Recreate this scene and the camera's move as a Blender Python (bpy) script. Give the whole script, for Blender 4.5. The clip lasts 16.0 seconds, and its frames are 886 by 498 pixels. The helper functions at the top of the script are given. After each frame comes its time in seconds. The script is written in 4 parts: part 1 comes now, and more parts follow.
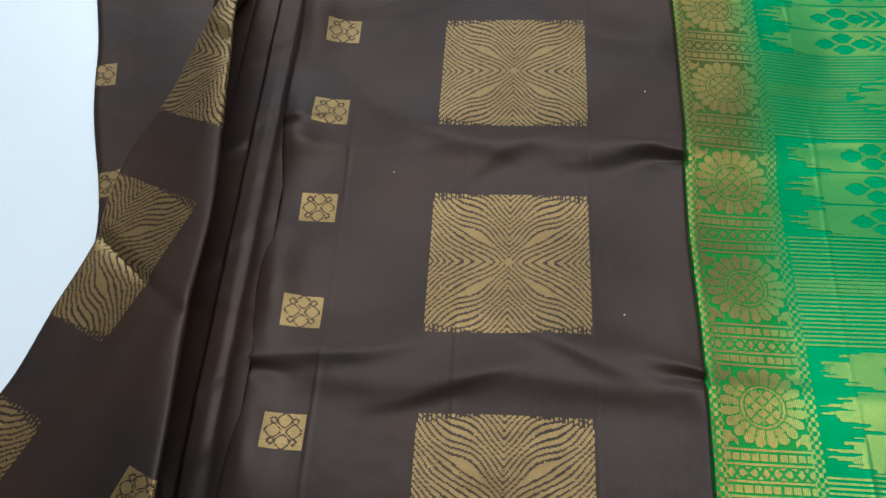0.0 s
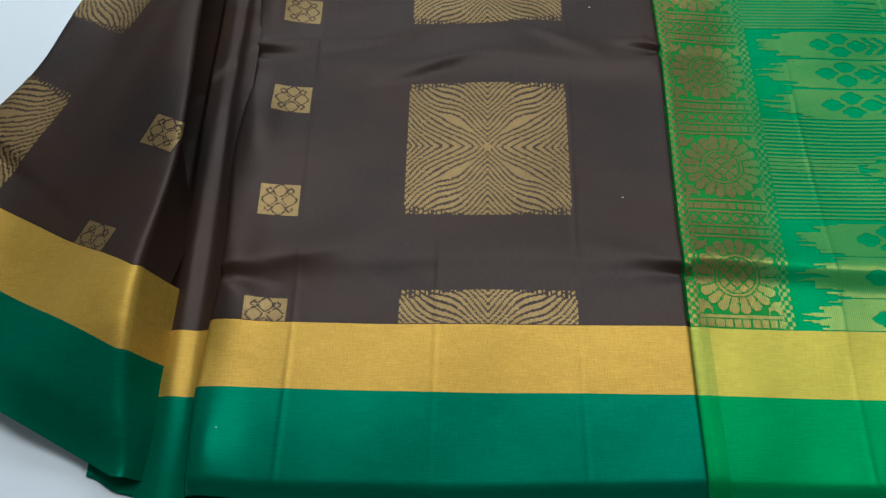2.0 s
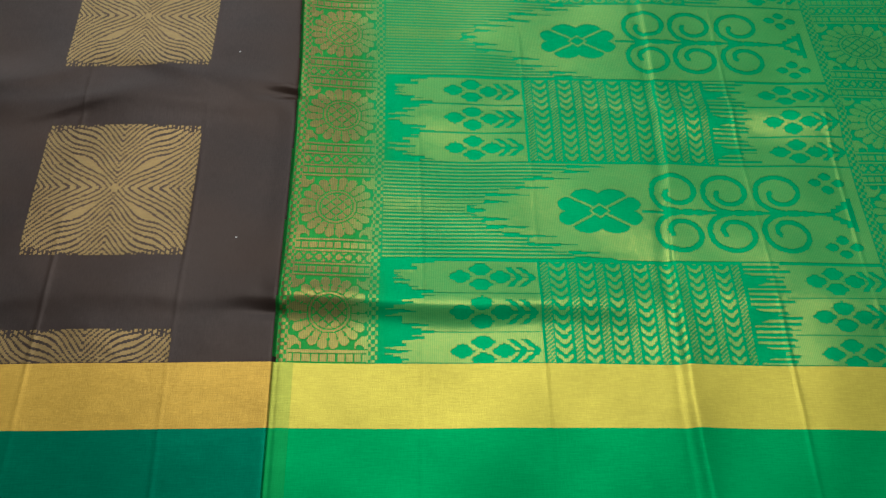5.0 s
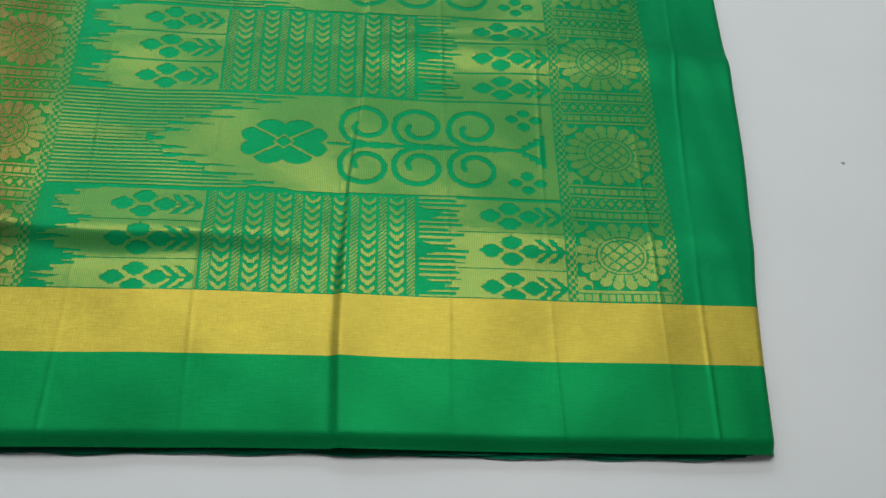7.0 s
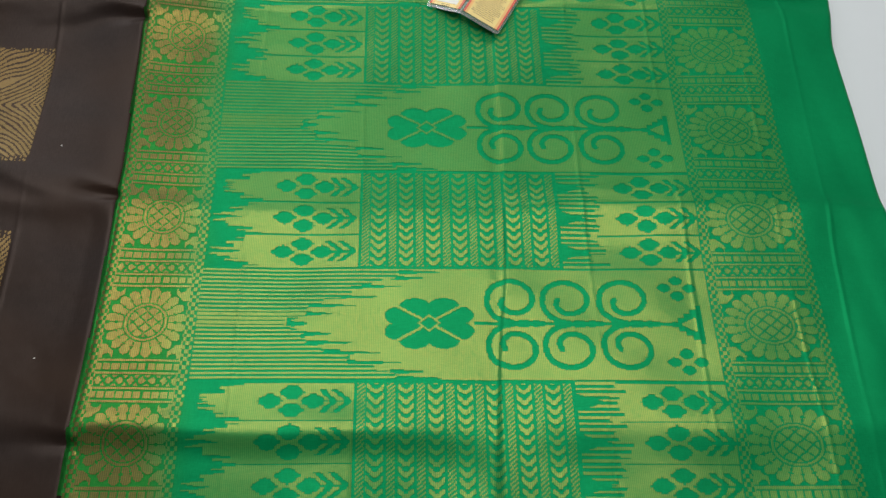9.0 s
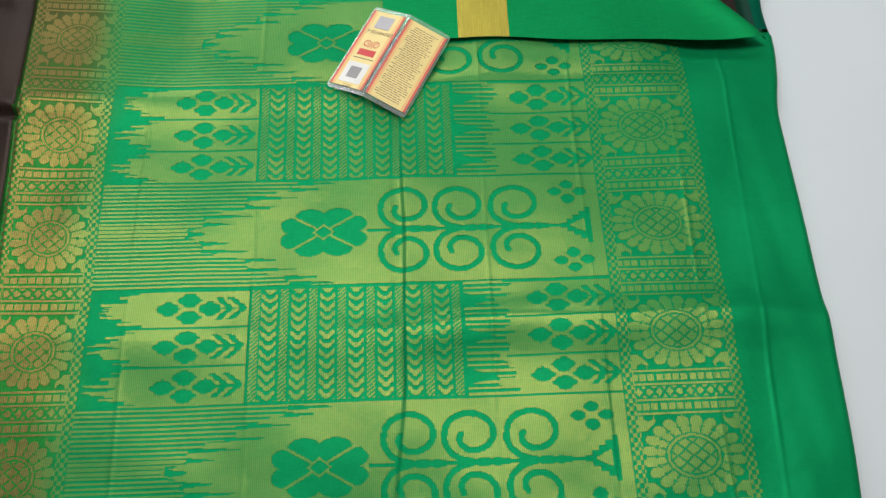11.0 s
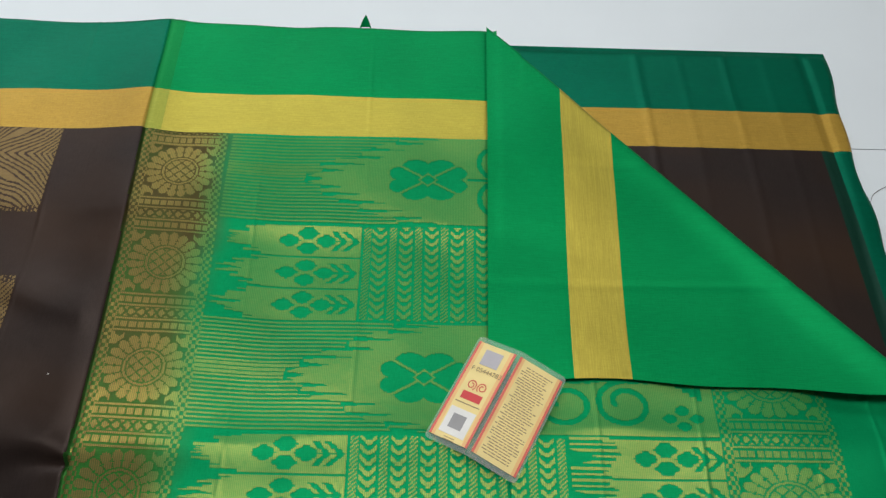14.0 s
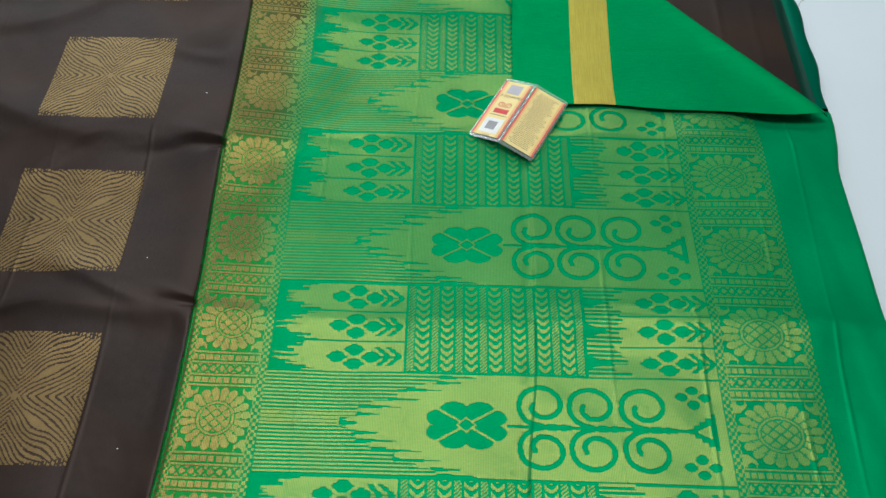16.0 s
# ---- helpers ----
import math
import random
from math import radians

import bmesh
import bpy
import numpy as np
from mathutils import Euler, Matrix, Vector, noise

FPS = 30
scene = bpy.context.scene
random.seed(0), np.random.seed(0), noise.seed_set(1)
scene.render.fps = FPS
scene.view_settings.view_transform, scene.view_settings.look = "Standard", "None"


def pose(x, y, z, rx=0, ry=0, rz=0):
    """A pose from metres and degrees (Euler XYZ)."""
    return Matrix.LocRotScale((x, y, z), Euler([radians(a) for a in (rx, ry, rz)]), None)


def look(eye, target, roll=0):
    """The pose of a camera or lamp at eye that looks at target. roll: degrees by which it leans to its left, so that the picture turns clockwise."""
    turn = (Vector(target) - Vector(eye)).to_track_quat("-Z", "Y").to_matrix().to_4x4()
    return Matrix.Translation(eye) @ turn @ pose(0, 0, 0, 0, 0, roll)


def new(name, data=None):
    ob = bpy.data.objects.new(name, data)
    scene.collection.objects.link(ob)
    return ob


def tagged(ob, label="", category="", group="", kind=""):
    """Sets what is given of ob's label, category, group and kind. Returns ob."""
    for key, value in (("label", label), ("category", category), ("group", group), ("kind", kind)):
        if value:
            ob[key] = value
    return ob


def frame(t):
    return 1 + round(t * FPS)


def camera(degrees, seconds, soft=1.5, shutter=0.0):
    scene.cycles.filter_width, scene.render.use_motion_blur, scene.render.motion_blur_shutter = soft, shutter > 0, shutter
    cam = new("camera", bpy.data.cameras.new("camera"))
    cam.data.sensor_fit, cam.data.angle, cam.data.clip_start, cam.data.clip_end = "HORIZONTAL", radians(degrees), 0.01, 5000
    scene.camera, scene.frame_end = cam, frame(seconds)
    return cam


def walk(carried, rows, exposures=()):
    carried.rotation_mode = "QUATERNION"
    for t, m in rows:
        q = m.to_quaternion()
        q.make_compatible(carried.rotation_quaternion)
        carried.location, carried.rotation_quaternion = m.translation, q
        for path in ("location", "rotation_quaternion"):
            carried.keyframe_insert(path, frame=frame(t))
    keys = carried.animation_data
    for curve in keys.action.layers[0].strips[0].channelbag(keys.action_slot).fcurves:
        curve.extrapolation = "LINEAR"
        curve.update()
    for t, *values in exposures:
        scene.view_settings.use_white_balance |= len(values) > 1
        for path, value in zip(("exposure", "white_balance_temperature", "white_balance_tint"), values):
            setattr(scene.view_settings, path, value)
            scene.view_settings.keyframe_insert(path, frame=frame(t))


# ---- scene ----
# The camera's way over the cloth
cam = camera(58.0, 16.0, soft=1.35)
PATH = [
    (0, (0.050, 0.049, 0.635), (-0.112, 0.995, -1.120), -7.0),
    (0.5, (0.056, -0.046, 0.608), (-0.098, 0.918, -1.137), -5.3),
    (1, (0.047, -0.119, 0.609), (-0.107, 0.837, -1.141), -4.8),
    (1.5, (0.029, -0.187, 0.590), (-0.088, 0.764, -1.165), -3.5),
    (2, (0.028, -0.234, 0.592), (-0.015, 0.672, -1.191), -1.6),
    (2.5, (0.042, -0.277, 0.589), (0.066, 0.604, -1.207), 0.8),
    (3, (0.082, -0.299, 0.604), (0.164, 0.584, -1.189), 3.3),
    (3.5, (0.154, -0.277, 0.620), (0.268, 0.624, -1.162), 4.6),
    (4, (0.202, -0.260, 0.626), (0.329, 0.658, -1.146), 5.9),
    (4.5, (0.241, -0.237, 0.630), (0.355, 0.683, -1.142), 6.0),
    (5, (0.309, -0.228, 0.637), (0.426, 0.704, -1.129), 6.7),
    (5.2, (0.358, -0.236, 0.621), (0.488, 0.700, -1.142), 7.7),
    (5.7, (0.441, -0.243, 0.620), (0.586, 0.684, -1.147), 9.2),
    (6.2, (0.514, -0.256, 0.625), (0.677, 0.638, -1.157), 10.8),
    (6.7, (0.567, -0.263, 0.634), (0.743, 0.599, -1.164), 11.9),
    (7, (0.583, -0.260, 0.639), (0.762, 0.594, -1.163), 12.0),
    (7.3, (0.585, -0.247, 0.642), (0.760, 0.613, -1.156), 11.6),
    (7.5, (0.580, -0.232, 0.644), (0.749, 0.641, -1.147), 11.0),
    (8, (0.522, -0.174, 0.646), (0.670, 0.728, -1.133), 9.4),
    (8.2, (0.494, -0.150, 0.648), (0.629, 0.759, -1.128), 8.5),
    (8.6, (0.467, -0.117, 0.653), (0.585, 0.795, -1.122), 7.2),
    (9, (0.475, -0.106, 0.662), (0.579, 0.783, -1.126), 6.2),
    (9.5, (0.513, -0.102, 0.674), (0.603, 0.737, -1.139), 5.2),
    (9.9, (0.546, -0.095, 0.679), (0.631, 0.703, -1.153), 4.7),
    (10.3, (0.568, -0.070, 0.678), (0.650, 0.697, -1.168), 4.4),
    (10.5, (0.577, -0.039, 0.673), (0.658, 0.710, -1.180), 4.2),
    (11, (0.582, 0.061, 0.671), (0.655, 0.827, -1.176), 3.3),
    (11.5, (0.570, 0.159, 0.653), (0.652, 0.962, -1.177), 3.8),
    (12, (0.563, 0.247, 0.624), (0.647, 1.082, -1.191), 4.0),
    (12.5, (0.548, 0.303, 0.616), (0.637, 1.175, -1.182), 4.5),
    (13, (0.533, 0.332, 0.624), (0.616, 1.247, -1.152), 4.3),
    (13.5, (0.525, 0.343, 0.646), (0.591, 1.317, -1.100), 3.9),
    (14, (0.497, 0.301, 0.670), (0.545, 1.332, -1.044), 3.5),
    (14.5, (0.478, 0.219, 0.702), (0.519, 1.276, -0.995), 3.3),
    (15, (0.471, 0.116, 0.739), (0.500, 1.173, -0.959), 2.8),
    (15.5, (0.465, -0.003, 0.769), (0.475, 1.050, -0.931), 1.8),
    (16, (0.470, -0.119, 0.756), (0.477, 0.940, -0.941), 1.7),
]
EXPOSURES = [(0, 0.27, 5850, 6), (2.5, 0.05, 5900, 6), (3.5, 0.05, 6000, 6), (5, 0.20, 6250, 6), (7.5, -0.2, 6700, 10), (8.2, -0.14, 6680, 10), (10.5, -0.1, 6600, 10), (11.0, -0.03, 6600, 10), (11.5, -0.14, 6600, 10), (12, -0.24, 6550, 10), (12.5, -0.22, 6550, 10), (14, -0.3, 6500, 10), (16, -0.04, 6050, 5)]
walk(cam, [(t, look(eye, target, roll)) for t, eye, target, roll in PATH], EXPOSURES)

# ---- light: an added broad fill lamp past the cloth's far end, a bright room, a ceiling light ----
FLOOR = -0.0175
world = bpy.data.worlds.new("room_air")
world.use_nodes = True
world.node_tree.nodes["Background"].inputs[0].default_value = (0.8, 0.9, 1.0, 1)
world.node_tree.nodes["Background"].inputs[1].default_value = 0.3
scene.world = world


def area_lamp(name, eye, target, width, height, watts, colour):
    lamp = bpy.data.lights.new(name, "AREA")
    lamp.shape, lamp.size, lamp.size_y = "RECTANGLE", width, height
    lamp.energy, lamp.color = watts, colour
    ob = new(name, lamp)
    ob.matrix_world = look(eye, target)
    return ob


area_lamp("ceiling_light", (0.40, 0.98, 2.3), (0.30, 0.5, 0.0), 2.8, 0.70, 44, (1.0, 0.99, 0.97))
# unseen fill before the closed far wall, added for gloss on the far cloth
area_lamp("far_fill_light", (-0.10, 2.85, 1.65), (0.2, 0.5, 0.0), 3.6, 1.3, 68, (0.90, 0.96, 1.0))


# ---- materials ----
def node_material(name):
    m = bpy.data.materials.new(name)
    m.use_nodes = True
    return m, m.node_tree.nodes, m.node_tree.links, m.node_tree.nodes["Principled BSDF"]


def noise_of(nodes, links, vector, scale, detail=3.0, stretch=None):
    if stretch:
        mp = nodes.new("ShaderNodeMapping")
        mp.inputs["Scale"].default_value = stretch
        links.new(vector, mp.inputs["Vector"])
        vector = mp.outputs[0]
    n = nodes.new("ShaderNodeTexNoise")
    n.inputs["Scale"].default_value, n.inputs["Detail"].default_value = scale, detail
    links.new(vector, n.inputs["Vector"])
    return n.outputs["Fac"]


def mixed(nodes, links, factor, a, b, blend="MIX"):
    mix = nodes.new("ShaderNodeMix")
    mix.data_type, mix.blend_type = "RGBA", blend
    for socket, value in ((mix.inputs[0], factor), (mix.inputs[6], a), (mix.inputs[7], b)):
        if isinstance(value, (int, float)):
            socket.default_value = value
        elif isinstance(value, tuple):
            socket.default_value = (*value, 1)
        else:
            links.new(value, socket)
    return mix.outputs[2]


def ramp(nodes, links, fac, lo, hi):
    r = nodes.new("ShaderNodeMapRange")
    r.inputs["From Min"].default_value, r.inputs["From Max"].default_value = lo, hi
    links.new(fac, r.inputs["Value"])
    return r.outputs[0]


def cloth(name, dark, light, rough=0.45, metal=0.0, sheen=0.3, tint=(1, 1, 1), spec=0.4, weave=0.10, second=None, sheen_tone=None, relief=0.35, lines=0.0, ribs=0.0, glint=None, along=False):
    """Woven silk or metal thread: a thread grain along and across, slow shade drifts, a fine relief. second: the colours past the dye change."""
    m, nodes, links, b = node_material(name)
    co = nodes.new("ShaderNodeTexCoord").outputs["Object"]
    warp = noise_of(nodes, links, co, 1.0, 2.0, (2400, 160, 160))
    weft = noise_of(nodes, links, co, 1.0, 2.0, (160, 2400, 160))
    slow = noise_of(nodes, links, co, 9.0, 3.0)
    thread = nodes.new("ShaderNodeMath")
    thread.operation = "ADD"
    links.new(warp, thread.inputs[0])
    links.new(weft, thread.inputs[1])
    grain = ramp(nodes, links, thread.outputs[0], 0.65, 1.35)
    colour = mixed(nodes, links, grain, dark, light)
    if second:
        other = mixed(nodes, links, grain, second[0], second[1])
        split = nodes.new("ShaderNodeSeparateXYZ")
        links.new(co, split.inputs[0])
        bleed = nodes.new("ShaderNodeMath")
        bleed.operation = "MULTIPLY_ADD"
        bleed.inputs[1].default_value = 0.85
        links.new(noise_of(nodes, links, co, 9.0, 3.0), bleed.inputs[0])
        links.new(split.outputs[1], bleed.inputs[2])
        colour = mixed(nodes, links, ramp(nodes, links, bleed.outputs[0], 0.76, 1.22), colour, second[4])
        wobble = nodes.new("ShaderNodeMath")
        wobble.operation = "MULTIPLY_ADD"
        wobble.inputs[1].default_value = 0.04
        links.new(noise_of(nodes, links, co, 12.0, 3.0), wobble.inputs[0])
        links.new(split.outputs[0], wobble.inputs[2])
        change = nodes.new("ShaderNodeMapRange")
        change.interpolation_type = "SMOOTHSTEP"
        change.inputs["From Min"].default_value, change.inputs["From Max"].default_value = second[2] + 0.02, second[3] + 0.02
        links.new(wobble.outputs[0], change.inputs["Value"])
        colour = mixed(nodes, links, change.outputs[0], colour, other)
    # shot-silk sheen put into the base colour as slow warm patches
    if sheen_tone:
        colour = mixed(nodes, links, ramp(nodes, links, noise_of(nodes, links, co, 5.0, 2.0, (1.0, 1.6, 1.0)), 0.35, 0.68), colour, sheen_tone)
    if lines:
        fine = noise_of(nodes, links, co, 1.0, 1.0, (1500, 25, 25) if along else (60, 1500, 60))
        colour = mixed(nodes, links, ramp(nodes, links, fine, 0.42, 0.62), mixed(nodes, links, 1.0, colour, (1 - lines, 1 - lines, 1 - lines), "MULTIPLY"), colour)
    if ribs:
        axis = nodes.new("ShaderNodeSeparateXYZ")
        links.new(co, axis.inputs[0])
        turn = nodes.new("ShaderNodeMath")
        turn.operation = "MULTIPLY"
        turn.inputs[1].default_value = 2 * math.pi / 0.0016
        links.new(axis.outputs[0], turn.inputs[0])
        wave = nodes.new("ShaderNodeMath")
        wave.operation = "SINE"
        links.new(turn.outputs[0], wave.inputs[0])
        colour = mixed(nodes, links, ramp(nodes, links, wave.outputs[0], -0.6, 0.5), mixed(nodes, links, 1.0, colour, (1 - ribs, 1 - 0.35 * ribs, 1 - 0.4 * ribs), "MULTIPLY"), colour)
    shade = ramp(nodes, links, slow, 0.2, 0.8)
    grey = mixed(nodes, links, shade, (0.86, 0.86, 0.86), (1.1, 1.1, 1.1))
    colour = mixed(nodes, links, 1.0, colour, grey, "MULTIPLY")
    links.new(colour, b.inputs["Base Color"])
    b.inputs["Roughness"].default_value = rough
    b.inputs["Metallic"].default_value = metal
    b.inputs["Specular IOR Level"].default_value = spec
    b.inputs["Sheen Weight"].default_value = sheen
    b.inputs["Sheen Roughness"].default_value = 0.4
    b.inputs["Sheen Tint"].default_value = (*tint, 1)
    bump = nodes.new("ShaderNodeBump")
    bump.inputs["Strength"].default_value = weave
    bump.inputs["Distance"].default_value = 0.0006
    links.new(thread.outputs[0], bump.inputs["Height"])
    soft = nodes.new("ShaderNodeBump")
    soft.inputs["Strength"].default_value = relief
    soft.inputs["Distance"].default_value = 0.004
    links.new(noise_of(nodes, links, co, 22.0, 2.0), soft.inputs["Height"])
    links.new(bump.outputs[0], soft.inputs["Normal"])
    links.new(soft.outputs[0], b.inputs["Normal"])
    if glint:
        tinsel = nodes.new("ShaderNodeBsdfPrincipled")
        tinsel.inputs["Base Color"].default_value = (*glint[0], 1)
        tinsel.inputs["Metallic"].default_value = 1.0
        tinsel.inputs["Roughness"].default_value = glint[1]
        links.new(soft.outputs[0], tinsel.inputs["Normal"])
        share = nodes.new("ShaderNodeMapRange")
        share.inputs["From Min"].default_value, share.inputs["From Max"].default_value = 0.35, 0.65
        share.inputs["To Min"].default_value, share.inputs["To Max"].default_value = (1 - glint[3]) * glint[2], (1 + glint[3]) * glint[2]
        links.new(warp, share.inputs["Value"])
        both = nodes.new("ShaderNodeMixShader")
        links.new(share.outputs[0], both.inputs[0])
        links.new(b.outputs[0], both.inputs[1])
        links.new(tinsel.outputs[0], both.inputs[2])
        out = [n for n in nodes if n.bl_idname == "ShaderNodeOutputMaterial"][0]
        links.new(both.outputs[0], out.inputs["Surface"])
    return m


def plain(name, colour, rough=0.5, metal=0.0, spread=0.06, scale=60.0, spec=0.5):
    m, nodes, links, b = node_material(name)
    co = nodes.new("ShaderNodeTexCoord").outputs["Object"]
    lo = tuple(c * (1 - spread) for c in colour)
    hi = tuple(min(1, c * (1 + spread)) for c in colour)
    links.new(mixed(nodes, links, ramp(nodes, links, noise_of(nodes, links, co, scale), 0.3, 0.7), lo, hi), b.inputs["Base Color"])
    b.inputs["Roughness"].default_value, b.inputs["Metallic"].default_value = rough, metal
    b.inputs["Specular IOR Level"].default_value = spec
    return m


BROWN_SILK = cloth("brown_silk", (0.0148, 0.0104, 0.0094), (0.0226, 0.0160, 0.0146), 0.45, 0.0, 0.0, (0.95, 0.88, 0.82), 0.05, sheen_tone=(0.0330, 0.0178, 0.0112), relief=0.3,
                   glint=((0.30, 0.235, 0.208), 0.36, 0.041, 0.12))
GREEN_SILK = cloth("green_silk", (0.0005, 0.215, 0.058), (0.002, 0.27, 0.078), 0.42, 0.35, 0.0, (0.6, 1, 0.8), 0.03, relief=0.16, lines=0.10)
PALLU_GROUND = cloth("pallu_ground_silk", (0.012, 0.165, 0.026), (0.024, 0.215, 0.036), 0.42, 0.35, 0.0, (0.6, 1, 0.8), 0.03,
                     second=((0.0005, 0.212, 0.070), (0.002, 0.262, 0.090), 0.268, 0.312, (0.062, 0.050, 0.017)))
TEAL_SILK = cloth("deep_green_silk", (0.0005, 0.104, 0.055), (0.0015, 0.134, 0.072), 0.36, 0.45, 0.0, (0.6, 1, 0.9), 0.03, relief=0.16, lines=0.10)
# darkened green: the shade inside the under layer's fold, set as colour
FOLD_SHADE_GREEN = cloth("fold_shade_green_silk", (0.003, 0.030, 0.018), (0.005, 0.045, 0.027), 0.45, 0.3, 0.0, (0.6, 1, 0.9), 0.15)
GOLD_BAND = cloth("gold_thread_band", (0.36, 0.216, 0.034), (0.50, 0.306, 0.050), 0.40, 0.45, 0.0, spec=0.15, weave=0.22, lines=0.09)
LIME_BAND = cloth("gold_thread_band_on_green", (0.385, 0.325, 0.044), (0.500, 0.415, 0.060), 0.40, 0.45, 0.0, spec=0.15, weave=0.22, lines=0.09)
MOTIF_GOLD = cloth("motif_gold_thread", (0.100, 0.064, 0.026), (0.160, 0.103, 0.042), 0.45, 0.25, 0.0, weave=0.2, relief=0.5, spec=0.1, glint=((0.72, 0.50, 0.20), 0.26, 0.090, 0.4))
PALLU_GOLD = cloth("pallu_gold_thread", (0.088, 0.090, 0.026), (0.136, 0.128, 0.037), 0.45, 0.2, 0.0, weave=0.07, relief=0.2, spec=0.08,
                   second=((0.032, 0.244, 0.060), (0.060, 0.282, 0.071), 0.256, 0.304, (0.150, 0.098, 0.028)), ribs=0.34, glint=((0.90, 0.74, 0.16), 0.24, 0.056, 0.5))
TURNED_BAND = cloth("gold_thread_band_reverse", (0.38, 0.315, 0.044), (0.48, 0.395, 0.060), 0.40, 0.45, 0.0, spec=0.15, weave=0.22, lines=0.16, along=True)
SEAM_GOLD = cloth("seam_gold_thread", (0.26, 0.275, 0.038), (0.35, 0.36, 0.052), 0.40, 0.45, 0.0, spec=0.15, weave=0.22, lines=0.09)
SEAM_GREEN = cloth("seam_green_silk", (0.004, 0.180, 0.042), (0.008, 0.230, 0.058), 0.42, 0.35, 0.0, (0.6, 1, 0.8), 0.03)
LINT = plain("white_lint", (0.75, 0.74, 0.70), 0.9)
FLOOR_WHITE = plain("white_floor", (0.67, 0.71, 0.735), 0.35, 0, 0.02, 6.0)
WALL_PAINT = plain("wall_paint", (0.34, 0.34, 0.33), 0.8, 0, 0.03, 3.0)
JOINT = plain("joint_grey", (0.12, 0.11, 0.10), 0.8)
THREAD = plain("dark_thread", (0.09, 0.07, 0.06), 0.7)


# ---- building helpers ----
def link_mesh(name, me, material, parent=None, label=""):
    me.materials.append(material)
    ob = new(name, me)
    if parent:
        ob.parent = parent
    if label:
        ob["label"] = label
    return ob


def part(name, bm, material, parent=None, label="", smooth=False):
    me = bpy.data.meshes.new(name)
    for f in bm.faces:
        f.smooth = smooth
    bm.to_mesh(me)
    bm.free()
    return link_mesh(name, me, material, parent, label)


def thing(name, label, category, group="", at=(0, 0, 0)):
    ob = new(name)
    ob.location = at
    ob.empty_display_size = 0.02
    return tagged(ob, label, category, group)


def box(bm, x0, x1, y0, y1, z0, z1):
    v = [bm.verts.new(p) for p in ((x0, y0, z0), (x1, y0, z0), (x1, y1, z0), (x0, y1, z0),
                                   (x0, y0, z1), (x1, y0, z1), (x1, y1, z1), (x0, y1, z1))]
    for f in ((3, 2, 1, 0), (4, 5, 6, 7), (0, 1, 5, 4), (1, 2, 6, 5), (2, 3, 7, 6), (3, 0, 4, 7)):
        bm.faces.new([v[i] for i in f])
    return v


def woven(name, material, parent, u0, u1, v0, v1, surf, mask=None, du=0.0013, dv=0.0011, lift=0.0, label="", keep=None):
    """A sheet over the cloth coordinates u, v laid on the surface surf(u, v) -> x, y, z; mask(u, v) picks the threads that show,
    keep(x, y, z) the part of the surface that is there. lift: how far the thread stands proud."""
    nu, nv = max(1, round((u1 - u0) / du)), max(1, round((v1 - v0) / dv))
    u, v = np.meshgrid(np.linspace(u0, u1, nu + 1), np.linspace(v0, v1, nv + 1))
    x, y, z = surf(u, v)
    p = np.stack([x, y, z], -1)
    if lift:
        n = np.cross(np.gradient(p, axis=1), np.gradient(p, axis=0))
        n /= np.maximum(np.linalg.norm(n, axis=-1, keepdims=True), 1e-12)
        n *= np.where(n[..., 2:] < 0, -1, 1)
        p = p + lift * n
    i = np.arange((nu + 1) * (nv + 1)).reshape(nv + 1, nu + 1)
    quads = np.stack([i[:-1, :-1], i[:-1, 1:], i[1:, 1:], i[1:, :-1]], -1).reshape(-1, 4)
    shown = np.ones(len(quads), bool)
    if mask is not None:
        uc, vc = (u[:-1, :-1] + u[1:, 1:]) / 2, (v[:-1, :-1] + v[1:, 1:]) / 2
        shown &= mask(uc, vc).reshape(-1)
    if keep is not None:
        c = (p[:-1, :-1] + p[1:, 1:]) / 2
        shown &= keep(c[..., 0], c[..., 1], c[..., 2]).reshape(-1)
    quads = quads[shown]
    if not len(quads):
        return None
    used, back = np.unique(quads, return_inverse=True)
    co = p.reshape(-1, 3)[used]
    quads = back.reshape(-1, 4)
    a, b, c = co[quads[0, 0]], co[quads[0, 1]], co[quads[0, 3]]
    if np.cross(b - a, c - a)[2] < 0:
        quads = quads[:, ::-1]
    me = bpy.data.meshes.new(name)
    me.from_pydata(co.tolist(), [], quads.tolist())
    me.polygons.foreach_set("use_smooth", np.ones(len(quads), bool))
    me.update()
    return link_mesh(name, me, material, parent, label)


def step(x, lo, hi):
    t = np.clip((x - lo) / (hi - lo), 0, 1)
    return t * t * (3 - 2 * t)


def hashed(a, b=0, c=0):
    """A number 0 to 1 for each cell of a weave."""
    s = np.sin(np.floor(a) * 12.9898 + np.floor(b) * 78.233 + c * 37.719) * 43758.5453
    return s - np.floor(s)


# ---- the lie of the cloth ----
PERIOD = 0.21
GOLD_LOW, HEM_LOW = -0.055, -0.136
GOLD_HIGH, GREEN_HIGH, HEM_HIGH = 0.832, 0.886, 0.998


def seam(y):
    """Where the brown body ends and the green end piece begins."""
    return 0.2080 + 0.0035 * step(y, 0.02, 0.25) - 0.003 * step(y, 0.30, 0.42) + 0.003 * step(y, 0.47, 0.52) - 0.006 * step(y, 0.62, 0.86)


def right_edge(y):
    return 0.924 + 0.028 * step(y, -0.16, 0.24) + 0.012 * step(y, 0.47, 0.56)


def left_edge(y):
    return -0.173 - 0.010 * step(y, 0.45, 0.75) + 0.003 * np.sin(y * 31)


